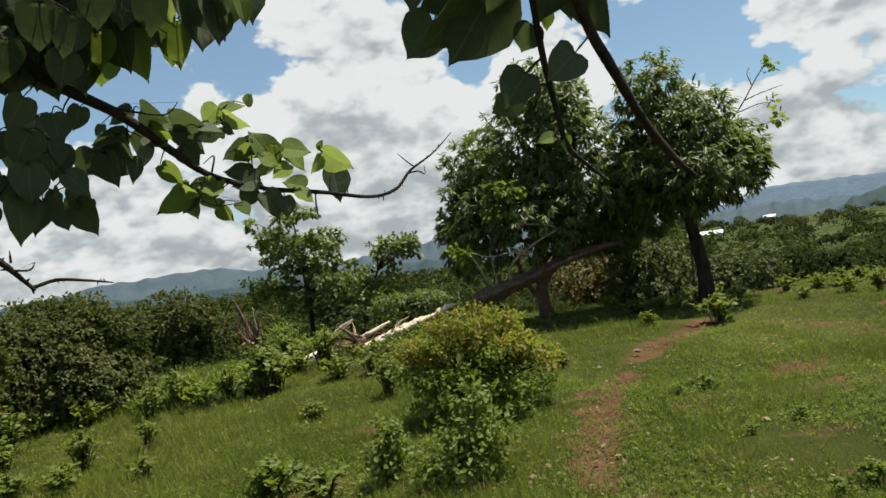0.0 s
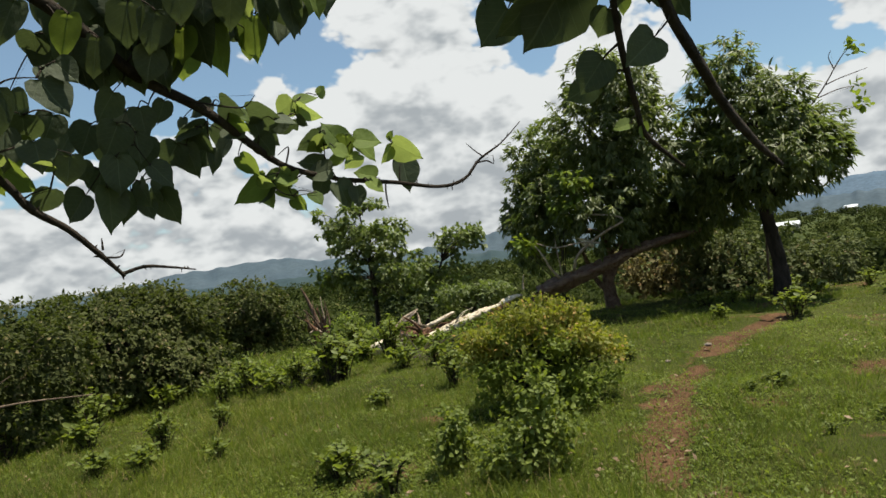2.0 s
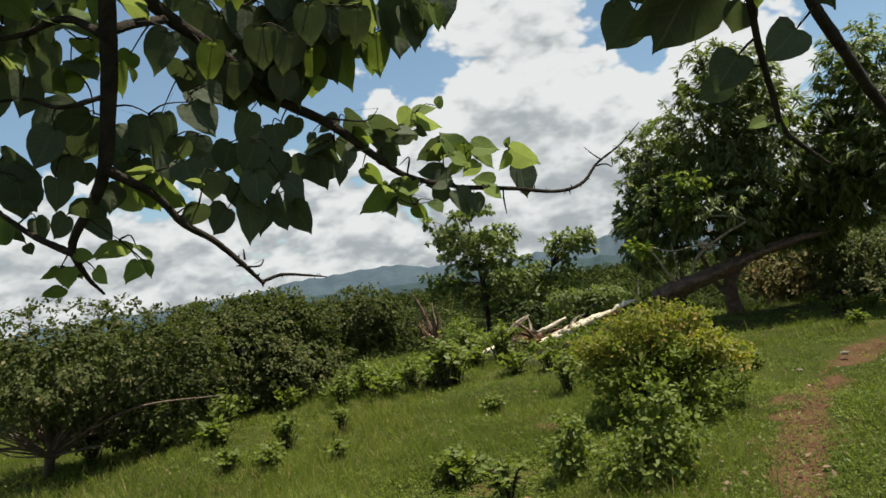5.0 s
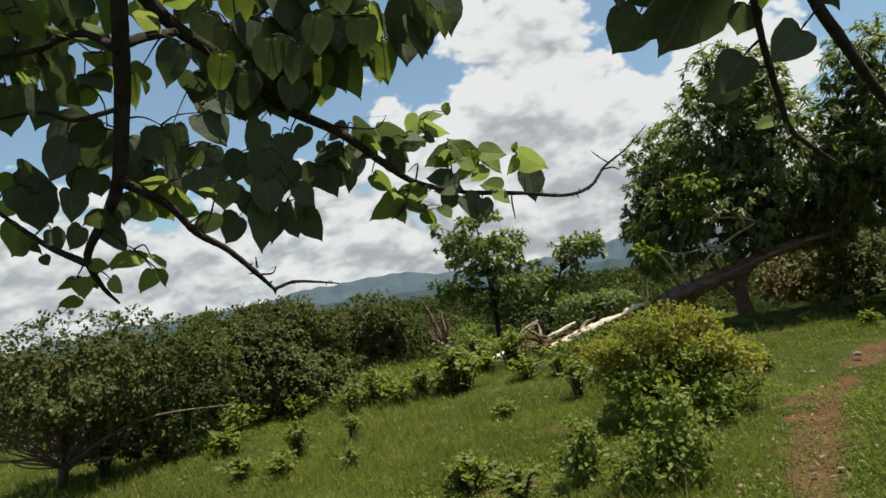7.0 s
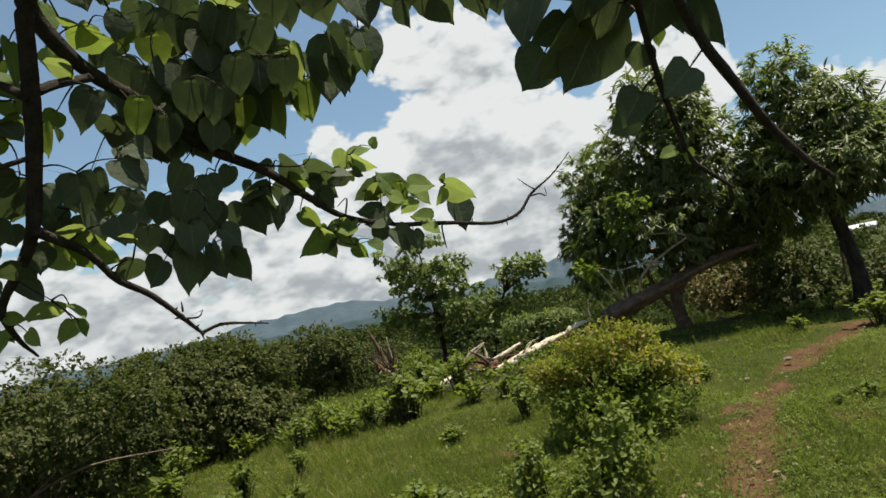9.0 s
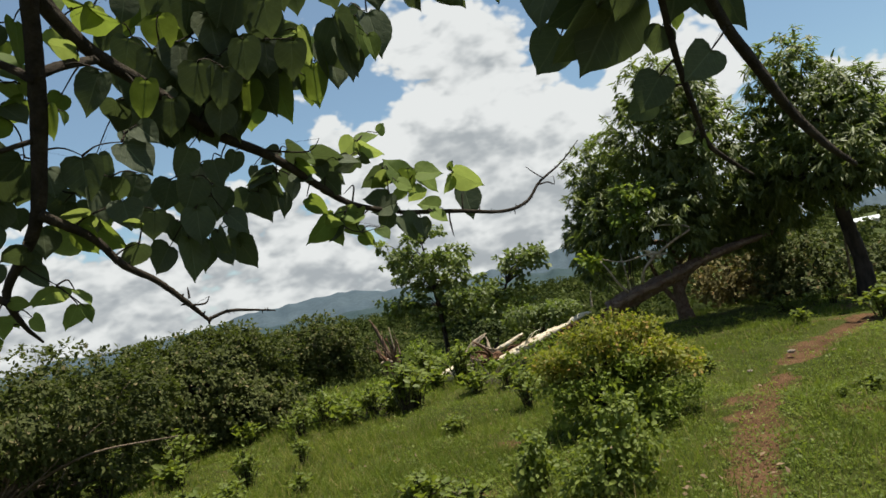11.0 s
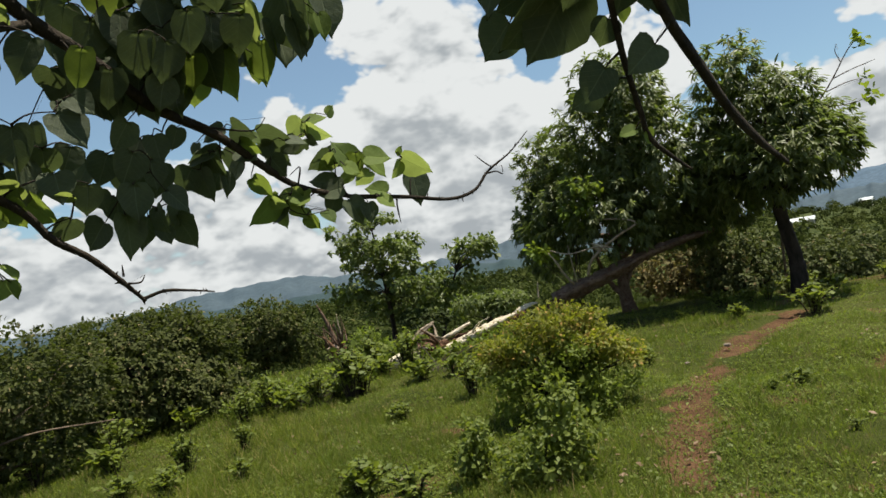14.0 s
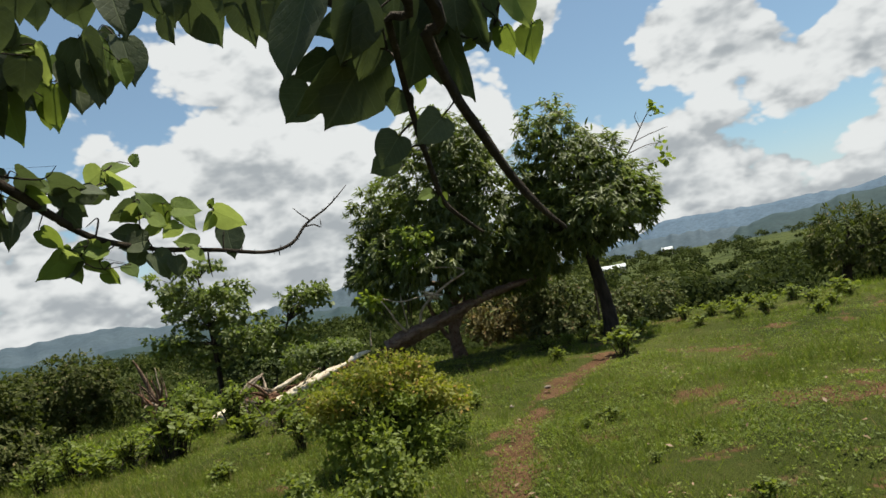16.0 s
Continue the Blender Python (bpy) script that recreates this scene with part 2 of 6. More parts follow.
def ground_material():
    m, t = material("pasture_soil")
    where = t.nodes.new("ShaderNodeTexCoord").outputs["Object"]
    broad = node(t, "ShaderNodeTexNoise", Vector=where, Scale=0.35, Detail=5.0, Roughness=0.6).outputs[0]
    mid = node(t, "ShaderNodeTexNoise", Vector=where, Scale=3.0, Detail=6.0, Roughness=0.65).outputs[0]
    fine = node(t, "ShaderNodeTexNoise", Vector=where, Scale=38.0, Detail=6.0, Roughness=0.7).outputs[0]
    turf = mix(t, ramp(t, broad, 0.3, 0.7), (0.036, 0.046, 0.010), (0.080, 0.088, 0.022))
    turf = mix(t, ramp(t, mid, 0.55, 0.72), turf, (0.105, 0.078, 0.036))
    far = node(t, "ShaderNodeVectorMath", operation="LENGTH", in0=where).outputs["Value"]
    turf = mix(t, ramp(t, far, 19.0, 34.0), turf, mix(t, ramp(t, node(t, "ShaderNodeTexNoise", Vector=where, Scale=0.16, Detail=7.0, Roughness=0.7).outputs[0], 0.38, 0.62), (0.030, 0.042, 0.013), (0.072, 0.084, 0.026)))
    soil = mix(t, ramp(t, mid, 0.3, 0.7), (0.078, 0.042, 0.023), (0.140, 0.078, 0.043))
    soil = mix(t, ramp(t, fine, 0.62, 0.74), soil, (0.26, 0.165, 0.105))
    bare = node(t, "ShaderNodeAttribute", attribute_name="bare").outputs["Fac"]
    bare = ramp(t, math_node(t, "ADD", bare, math_node(t, "MULTIPLY", math_node(t, "SUBTRACT", mid, 0.5), 1.7)), 0.38, 0.62)
    colour = mix(t, bare, turf, soil)
    colour = mix(t, 0.6, colour, mix(t, ramp(t, fine, 0.25, 0.75), (0.4, 0.4, 0.4), (1.15, 1.15, 1.15)), "MULTIPLY")
    relief = node(t, "ShaderNodeBump", Strength=0.7, Distance=0.05, Height=math_node(t, "ADD", mid, fine)).outputs[0]
    shader = node(t, "ShaderNodeBsdfPrincipled", Normal=relief, Roughness=0.95)
    shader.inputs["Specular IOR Level"].default_value = 0.05
    t.links.new(colour, shader.inputs["Base Color"])
    node(t, "ShaderNodeOutputMaterial", Surface=shader.outputs[0])
    return m


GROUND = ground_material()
BARK_DARK = surface("dark_bark", (0.020, 0.015, 0.012), (0.055, 0.042, 0.032), scale=9, detail=70, bump=0.8, stretch=(1, 1, 0.35))
BARK_GREY = surface("grey_bark", (0.105, 0.072, 0.050), (0.21, 0.155, 0.112), scale=7, detail=55, bump=0.7, third=(0.10, 0.075, 0.05))
BARK_BROWN = surface("brown_bark", (0.105, 0.068, 0.048), (0.240, 0.165, 0.120), scale=7, detail=55, bump=0.8, third=(0.12, 0.060, 0.040))
BARK_TWIG = surface("twig_bark", (0.026, 0.019, 0.014), (0.060, 0.045, 0.033), scale=30, detail=160, bump=0.6)
WOOD_PALE = surface("split_wood", (0.58, 0.48, 0.35), (0.80, 0.71, 0.56), scale=5, detail=60, bump=0.5, third=(0.30, 0.20, 0.13), stretch=(0.6, 3, 3))
WOOD_DEAD = surface("dead_wood", (0.24, 0.18, 0.13), (0.46, 0.37, 0.28), scale=12, detail=80, bump=0.6)
ROT = surface("rotten_wood", (0.07, 0.035, 0.022), (0.20, 0.105, 0.06), scale=9, detail=70, bump=0.9)
LEAF_MANGO = leaf_material("mango_leaf", (0.050, 0.064, 0.020), (0.132, 0.148, 0.050), old=(0.22, 0.23, 0.06), through=(0.24, 0.32, 0.05), glow=0.36, rough=0.45, gloss=0.3)
LEAF_MANGO_DUSTY = leaf_material("dusty_mango_leaf", (0.034, 0.042, 0.014), (0.088, 0.096, 0.034), old=(0.17, 0.14, 0.07), through=(0.17, 0.22, 0.03), glow=0.22, rough=0.7, gloss=0.08)
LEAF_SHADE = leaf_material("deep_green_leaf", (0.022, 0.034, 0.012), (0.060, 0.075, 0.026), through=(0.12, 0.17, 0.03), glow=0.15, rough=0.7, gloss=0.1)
LEAF_FRESH = leaf_material("fresh_leaf", (0.095, 0.140, 0.016), (0.180, 0.225, 0.034), through=(0.36, 0.46, 0.04), glow=0.36, rough=0.55, gloss=0.22)
LEAF_TREE = leaf_material("tree_leaf", (0.062, 0.082, 0.026), (0.160, 0.182, 0.062), through=(0.28, 0.38, 0.05), glow=0.3, rough=0.5, gloss=0.3)
LEAF_BUSH = leaf_material("yellow_green_leaf", (0.098, 0.112, 0.018), (0.225, 0.212, 0.040), old=(0.34, 0.20, 0.06), through=(0.40, 0.44, 0.03), glow=0.38, rough=0.6, gloss=0.2, aged=0.86)
LEAF_WEED = leaf_material("weed_leaf", (0.066, 0.092, 0.018), (0.180, 0.208, 0.046), through=(0.34, 0.42, 0.04), glow=0.34, rough=0.55, gloss=0.22)
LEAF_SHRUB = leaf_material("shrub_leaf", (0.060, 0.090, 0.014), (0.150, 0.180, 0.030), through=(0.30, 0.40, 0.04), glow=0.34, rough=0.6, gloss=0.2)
LEAF_SHRUB_DULL = leaf_material("dull_green_leaf", (0.054, 0.066, 0.026), (0.125, 0.138, 0.054), old=(0.16, 0.12, 0.06), through=(0.18, 0.22, 0.05), glow=0.22, rough=0.65, gloss=0.12)
LEAF_DRY = leaf_material("dry_leaf", (0.110, 0.096, 0.042), (0.21, 0.175, 0.075), old=(0.28, 0.17, 0.08), through=(0.25, 0.2, 0.05), glow=0.25, rough=0.7, gloss=0.15)
LEAF_WOODS = leaf_material("woodland_leaf", (0.034, 0.046, 0.015), (0.066, 0.080, 0.026), old=(0.09, 0.09, 0.04), through=(0.11, 0.15, 0.03), glow=0.14, patch=0.05, kinds=True, rough=0.8, gloss=0.03)
# light and shade coloured into three tones of one leaf; the palest also young
LEAF_HEART_SHADED = heart_material("heart_leaf", (0.052, 0.064, 0.042), (0.084, 0.098, 0.056), (0.15, 0.20, 0.06), 0.22)
LEAF_HEART_MID = heart_material("half_lit_heart_leaf", (0.050, 0.078, 0.018), (0.090, 0.125, 0.030), (0.32, 0.42, 0.06), 0.34)
LEAF_YOUNG_SUNLIT = heart_material("young_sunlit_heart_leaf", (0.11, 0.155, 0.035), (0.17, 0.22, 0.055), (0.37, 0.45, 0.10), 0.42)
GRASS_LUSH = leaf_material("lush_grass_blade", (0.088, 0.112, 0.014), (0.190, 0.198, 0.032), old=(0.32, 0.24, 0.11), through=(0.28, 0.36, 0.04), glow=0.3, rough=0.8, patch=0.5, gloss=0.1, aged=0.84)
GRASS = leaf_material("grass_blade", (0.038, 0.060, 0.010), (0.098, 0.116, 0.023), old=(0.21, 0.155, 0.072), through=(0.30, 0.40, 0.04), glow=0.3, rough=0.8, patch=0.5, gloss=0.1, aged=0.82)
LITTER = leaf_material("fallen_leaf", (0.11, 0.065, 0.035), (0.25, 0.16, 0.09), through=(0.2, 0.12, 0.05), glow=0.1, rough=0.7)
# far hills: the haze of distance is mixed into their base colours
HILL_HAZE_BLUE = surface("hazy_hill", (0.066, 0.104, 0.150), (0.080, 0.120, 0.170), scale=0.006, detail=0.05, bump=0.0)
HILL_HAZE_GREY = surface("hazy_grey_hill", (0.048, 0.071, 0.092), (0.060, 0.085, 0.106), scale=0.006, detail=0.05, bump=0.0)
HILL_HAZE_GREEN = surface("hazy_wooded_hill", (0.022, 0.042, 0.048), (0.034, 0.056, 0.058), scale=0.01, detail=0.09, bump=0.0)
ROOF = surface("metal_roof", (0.62, 0.64, 0.66), (0.78, 0.79, 0.80), rough=0.4, scale=1.5, detail=12, bump=0.1)
PLASTER = surface("plaster_wall", (0.42, 0.36, 0.29), (0.55, 0.49, 0.41), scale=1.5, detail=20, bump=0.2)
STONE = surface("stone", (0.15, 0.115, 0.09), (0.28, 0.23, 0.185), scale=8, detail=60, bump=0.6)

# ---- mesh builders ----

def mesh_of(name, verts, faces, mat=None, smooth=False):
    """A mesh from an array of corners and an array of faces, all with the same number of corners."""
    verts, faces = np.asarray(verts, np.float32), np.asarray(faces, np.int32)
    me = bpy.data.meshes.new(name)
    count, side = faces.shape
    me.vertices.add(len(verts))
    me.vertices.foreach_set("co", verts.ravel())
    me.loops.add(count * side)
    me.loops.foreach_set("vertex_index", faces.ravel())
    me.polygons.add(count)
    me.polygons.foreach_set("loop_start", np.arange(count, dtype=np.int32) * side)
    if smooth:
        me.polygons.foreach_set("use_smooth", np.ones(count, dtype=bool))
    me.update(calc_edges=True)
    if mat:
        me.materials.append(mat)
    return me


def joined(pieces):
    """Several (verts, faces) with the same face size as one."""
    verts, faces, at = [], [], 0
    for v, f in pieces:
        verts.append(v)
        faces.append(np.asarray(f) + at)
        at += len(v)
    return np.concatenate(verts), np.concatenate(faces)


def thing(name, place, label, category, group="", kind=""):
    """An empty at a thing's base, which parents its parts."""
    ob = new(name)
    ob.empty_display_size = 0.2
    ob.location = place
    return tagged(ob, label, category, group, kind)


def part(name, data, parent, label=""):
    """Data in world metres (mesh or (verts, faces, material, smooth)) as one part of a thing."""
    if isinstance(data, tuple):
        verts, faces, mat, smooth = data
        data = mesh_of(name, np.asarray(verts) - np.array(parent.matrix_basis.translation), faces, mat, smooth)
    ob = new(name, data)
    ob.parent = parent
    if label:
        tagged(ob, label)
    return ob


def curve_points(points, count):
    """Points on a smooth line through the given ones (Catmull-Rom)."""
    p = np.asarray(points, float)
    if len(p) == 2:
        s = np.linspace(0, 1, count)[:, None]
        return p[0] * (1 - s) + p[1] * s
    q = np.vstack([2 * p[0] - p[1], p, 2 * p[-1] - p[-2]])
    s = np.linspace(0, len(p) - 1 - 1e-6, count)
    i = s.astype(int)
    u = (s - i)[:, None]
    a, b, c, d = q[i], q[i + 1], q[i + 2], q[i + 3]
    return 0.5 * (2 * b + (c - a) * u + (2 * a - 5 * b + 4 * c - d) * u ** 2 + (3 * b - a - 3 * c + d) * u ** 3)


def tube(points, radii, count=24, sides=8, rough=0.12, seed=0):
    """A limb: a tapered, slightly knotted tube along a line."""
    rng = np.random.default_rng(seed)
    line = curve_points(points, count)
    along = np.linspace(0, 1, count)
    rad = np.interp(along, np.linspace(0, 1, len(radii)), radii)
    ahead = np.gradient(line, axis=0)
    ahead /= np.linalg.norm(ahead, axis=1)[:, None] + 1e-9
    aside = np.cross(ahead, (0.31, 0.17, 0.93))
    aside /= np.linalg.norm(aside, axis=1)[:, None] + 1e-9
    other = np.cross(ahead, aside)
    turn = np.linspace(0, 2 * np.pi, sides, endpoint=False)
    wave = 1 + rough * (rng.random((count, sides)) - 0.5) + rough * 0.8 * np.sin(turn * 3 + rng.random() * 6)[None, :]
    ring = line[:, None] + (rad[:, None] * wave)[..., None] * (np.cos(turn)[None, :, None] * aside[:, None] + np.sin(turn)[None, :, None] * other[:, None])
    verts = ring.reshape(-1, 3)
    i, j = np.meshgrid(np.arange(count - 1), np.arange(sides), indexing="ij")
    k = (j + 1) % sides
    faces = np.stack([i * sides + j, i * sides + k, (i + 1) * sides + k, (i + 1) * sides + j], -1).reshape(-1, 4)
    verts = np.vstack([verts, line[0], line[-1]])
    first, last, ends = len(verts) - 2, len(verts) - 1, (count - 1) * sides
    half = np.arange(0, sides, 2)
    cap0 = np.stack([np.full(len(half), first), (half + 2) % sides, half + 1, half], -1)
    cap1 = np.stack([np.full(len(half), last), ends + half, ends + half + 1, ends + (half + 2) % sides], -1)
    return verts, np.vstack([faces, cap0, cap1])


# leaf outlines in the plane, stem at the origin, tip along y: corners and faces
LANCE = (np.array([(0, 0, 0), (0.125, 0.33, 0.03), (0.105, 0.68, 0.0), (0, 1, -0.10), (-0.105, 0.68, 0.0), (-0.125, 0.33, 0.03)], float),
         np.array([(0, 1, 2, 3), (0, 3, 4, 5)]))
BROAD = (np.array([(0, 0, 0), (0.30, 0.28, 0.05), (0.24, 0.68, 0.02), (0, 1, -0.08), (-0.24, 0.68, 0.02), (-0.30, 0.28, 0.05)], float),
         np.array([(0, 1, 2, 3), (0, 3, 4, 5)]))
SMALL = (np.array([(0, 0, 0), (0.27, 0.45, 0.05), (0, 1, -0.04), (-0.27, 0.45, 0.05)], float), np.array([(0, 1, 2, 3)]))


def scatter(outline, places, ways, sizes, rng, tilt=1.0, ups=(0.0, 0.0, 1.0)):
    """Many leaves: each starts at a place and points along its way, with its face turned up or outward, more or less."""
    shape, faces = outline
    ways = ways / (np.linalg.norm(ways, axis=1)[:, None] + 1e-9)
    n = len(places)
    up = np.broadcast_to(np.asarray(ups, float), (n, 3)) + tilt * rng.normal(0, 0.5, (n, 3))
    side = np.cross(ways, up)
    side /= np.linalg.norm(side, axis=1)[:, None] + 1e-9
    up = np.cross(side, ways)
    local = shape[None] * np.asarray(sizes)[:, None, None]
    verts = places[:, None] + local[..., :1] * side[:, None] + local[..., 1:2] * ways[:, None] + local[..., 2:] * up[:, None]
    k = len(shape)
    return verts.reshape(-1, 3), (faces[None] + (np.arange(n) * k)[:, None, None]).reshape(-1, faces.shape[1])


def sphere_points(n, rng):
    v = rng.normal(0, 1, (n, 3))
    return v / np.linalg.norm(v, axis=1)[:, None]


def lump(v, seed, scale=2.2):
    """A smooth uneven value of about -1 to 1 for each direction."""
    rng = np.random.default_rng(seed)
    total = np.zeros(len(v))
    for k in range(5):
        a = rng.normal(0, 1, 3)
        total += np.sin(v @ (a / np.linalg.norm(a)) * scale * (1 + 0.55 * k) + rng.random() * 6.3) / (1 + 0.35 * k)
    return total / 2.2


def crown_points(lobes, density, rng, inner=0.55, rough=0.16, seed=1):
    """Places and outward ways for leaf sprays on and a little inside a crown made of ellipsoids (centre, radii)."""
    places, ways = [], []
    for k, (centre, radii) in enumerate(lobes):
        centre, radii = np.array(centre), np.array(radii, float)
        n = int(density * 4.2 * np.mean(radii) ** 2 * 3)
        v = sphere_points(n, rng)
        reach = 1 + rough * lump(v, seed * 13 + k) - (1 - inner) * rng.random(n) ** 2.2
        p = centre + v * radii * reach[:, None]
        keep = np.ones(n, bool)
        for j, (c2, r2) in enumerate(lobes):
            if j != k:
                keep &= np.linalg.norm((p - np.array(c2)) / np.array(r2, float), axis=1) > 0.62
        places.append(p[keep])
        ways.append(v[keep])
    return np.concatenate(places), np.concatenate(ways)


def sprays(outline, places, ways, rng, leaves, size, spread=1.0, droop=0.35, reach=0.02):
    """A spray of leaves at each place, opening round its way."""
    n = len(places)
    p = np.repeat(places, leaves, axis=0) + rng.normal(0, reach, (n * leaves, 3))
    w = np.repeat(ways, leaves, axis=0) + rng.normal(0, spread, (n * leaves, 3))
    w /= np.linalg.norm(w, axis=1)[:, None] + 1e-9
    w[:, 2] -= droop
    return scatter(outline, p, w, size * (0.65 + 0.6 * rng.random(n * leaves)), rng, 0.8, np.repeat(ways, leaves, axis=0) * 0.9 + (0, 0, 0.7))


# ---- ground, hills and far woods ----
# ground shape
def ground_height(x, y):
    """Height of the pasture at a place: a nearly level shoulder that falls off into a wide valley, with a low hill to the east."""
    r = np.hypot(x, y)
    az = np.degrees(np.arctan2(x, y))
    near = 0.040 * np.minimum(x, 0) * np.exp(-(r / 40.0) ** 2) + 0.008 * np.maximum(x, 0) * np.exp(-(r / 40.0) ** 2)
    valley = np.interp(r, [0, 16, 22, 40, 100, 300, 1000, 2500, 6000], [0, 0, -0.7, -4.2, -9.5, -17, -28, -28, -28])
    hill = np.interp(r, [0, 17, 22, 45, 80, 150, 240, 310, 400, 700, 1200, 6000], [0, 0, -0.7, -4.4, -6.0, -6.0, -3.2, -1.6, -6, -20, -28, -28])
    s = np.clip((az - 8) / 11, 0, 1) * np.clip((110 - az) / 30, 0, 1)
    s = s * s * (3 - 2 * s)
    return near + valley * (1 - s) + hill * s
# end ground shape


PATH_LINE = curve_points([(0.7, 0.5, 0), (0.875, 4.29, 0), (1.01, 5.15, 0), (1.19, 6.12, 0), (1.54, 7.16, 0), (2.00, 8.22, 0), (2.59, 9.40, 0), (3.37, 10.34, 0), (3.80, 10.80, 0)], 60)


def bareness(x, y):
    """1 on the trodden path and worn patches, 0 in full turf."""
    flat = np.stack([x, y], -1)
    gap = np.full(x.shape, 9.0)
    for px, py, _ in PATH_LINE:
        gap = np.minimum(gap, np.hypot(flat[..., 0] - px, flat[..., 1] - py))
    value = np.clip(1.05 - gap / 0.44, 0, 1) * (0.95 + 0.35 * np.sin(x * 4.3 + 1.5 * np.sin(y * 3.1)) * np.sin(y * 2.3 + x))
    for (cx, cy, _), r in WORN:
        value = np.maximum(value, 0.60 * np.clip(1.3 - np.hypot((x - cx) / 1.5, y - cy) / r, 0, 1))
    # turf grazed thin in streaks, more so towards the east
    thin = np.sin(x * 1.9 + 2.0 * np.sin(y * 0.9 + 1.0)) * np.sin(y * 2.7 + 1.6 * np.sin(x * 1.3)) + 0.5 * np.sin(x * 5.1 + y * 3.3) * np.sin(y * 6.7 - x * 2.1)
    value = np.maximum(value, 0.55 * np.clip((thin - 0.18) * 1.6, 0, 1) * np.clip(0.35 + x * 0.16, 0.25, 1.0) * (np.hypot(x, y) < 16))
    # grass grows back over stretches of the path
    return value * np.clip(1.0 - 0.55 * np.clip(np.sin(y * 1.75 + 0.6 * np.sin(x * 3)) - 0.1, 0, 1), 0, 1)


WORN = [((5.12, 9.41, 0.0), 0.5), ((3.34, 7.07, 0.0), 0.4), ((2.46, 4.93, 0.0), 0.35), ((2.22, 4.30, 0.0), 0.35), ((1.70, 4.30, 0.0), 0.25), ((1.64, 8.25, 0.0), 0.35), ((1.00, 5.60, 0.0), 0.5),
        ((-1.23, 5.39, 0.0), 0.3), ((0.45, 4.57, 0.0), 0.25), ((5.27, 8.42, 0.0), 0.4), ((4.15, 5.72, 0.0), 0.5), ((2.86, 3.86, 0.0), 0.5), ((3.32, 6.17, 0.0), 0.35), ((-0.99, 7.06, 0.0), 0.25)]


def turf_height(x, y):
    """The ground with its small hummocks and the trodden hollow of the path."""
    rough = np.exp(-((np.hypot(x, y) - 8) / 16.0) ** 2)
    bumps = 0.03 * np.sin(x * 2.1 + 1.3 * np.sin(y * 1.7)) + 0.02 * np.sin(y * 3.7 + x * 1.1) + 0.012 * np.sin(x * 7.3 + y * 2.9) * np.sin(y * 6.1)
    return ground_height(x, y) + rough * bumps - 0.03 * bareness(x, y)


def make_ground():
    radii = np.concatenate([[0.0], np.linspace(0.6, 3.4, 8), np.geomspace(3.6, 26, 150), np.geomspace(26.6, 4900, 90)])
    turns = np.radians(np.concatenate([np.linspace(-62, 62, 330), np.linspace(64, 296, 60)]))
    r, a = np.meshgrid(radii, turns, indexing="ij")
    x, y = r * np.sin(a), r * np.cos(a)
    z = turf_height(x, y)
    bare = bareness(x, y)
    m, n = x.shape
    i, j = np.meshgrid(np.arange(m - 1), np.arange(n), indexing="ij")
    k = (j + 1) % n
    faces = np.stack([i * n + j, (i + 1) * n + j, (i + 1) * n + k, i * n + k], -1).reshape(-1, 4)
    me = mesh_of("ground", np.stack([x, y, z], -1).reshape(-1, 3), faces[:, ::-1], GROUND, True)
    layer = me.attributes.new("bare", "FLOAT", "POINT")
    layer.data.foreach_set("value", bare.ravel().astype(np.float32))
    return tagged(new("ground", me), "grazed green pasture with a worn reddish dirt footpath", "ground", kind="structure")


make_ground()


def ridge(name, label, azimuths, slopes, distance, depth, mat, seed):
    """A range of hills whose skyline follows the given slopes above eye height."""
    az = np.linspace(azimuths[0], azimuths[-1], 220)
    top = np.interp(az, azimuths, slopes)
    rng = np.random.default_rng(seed)
    for k in range(16):
        wide = math.exp(rng.uniform(math.log(0.25), math.log(9.0)))
        top = top + 0.0016 / (0.6 + wide ** 0.8) * np.sin(az * wide + rng.random() * 6.3)
    rows = []
    for f, high in ((-1.0, 0.0), (-0.7, 0.35), (-0.4, 0.68), (-0.2, 0.88), (0.0, 1.0), (0.5, 0.8), (1.0, 0.0)):
        d = distance + depth * f
        z = (1.6 + top * distance + 60) * high - 60
        z = z + depth * 0.02 * np.sin(az * 2.3 + f * 9) * (high * (1 - high) * 4)
        rows.append(np.stack([d * np.sin(np.radians(az)), d * np.cos(np.radians(az)), z], -1))
    verts = np.stack(rows)
    m, n, _ = verts.shape
    i, j = np.meshgrid(np.arange(m - 1), np.arange(n - 1), indexing="ij")
    faces = np.stack([i * n + j, i * n + j + 1, (i + 1) * n + j + 1, (i + 1) * n + j], -1).reshape(-1, 4)
    return tagged(new(name, mesh_of(name, verts.reshape(-1, 3), faces, mat, True)), label, "mountain", kind="structure")


ridge("backdrop", "long blue hazy mountain ridge beyond the valley", [-64, -46, -38, -33, -28, -24, -18, -12, -8, -2], [-0.004, 0.0, 0.0, 0.004, 0.018, 0.021, 0.018, 0.010, 0.004, -0.004], 3000, 700, HILL_HAZE_GREY, 3)
ridge("backdrop", "blue hazy peak beyond the valley", [-12, -9, -6.5, -5, -3, -1, 3, 8, 14], [-0.006, 0.004, 0.014, 0.013, 0.018, 0.023, 0.022, 0.016, 0.0], 3800, 600, HILL_HAZE_GREY, 5)
ridge("backdrop", "high hazy blue mountain range with a jagged skyline", [14, 21, 25, 30, 35, 40, 48, 64], [-0.006, 0.018, 0.028, 0.030, 0.032, 0.035, 0.036, 0.03], 4200, 500, HILL_HAZE_BLUE, 8)
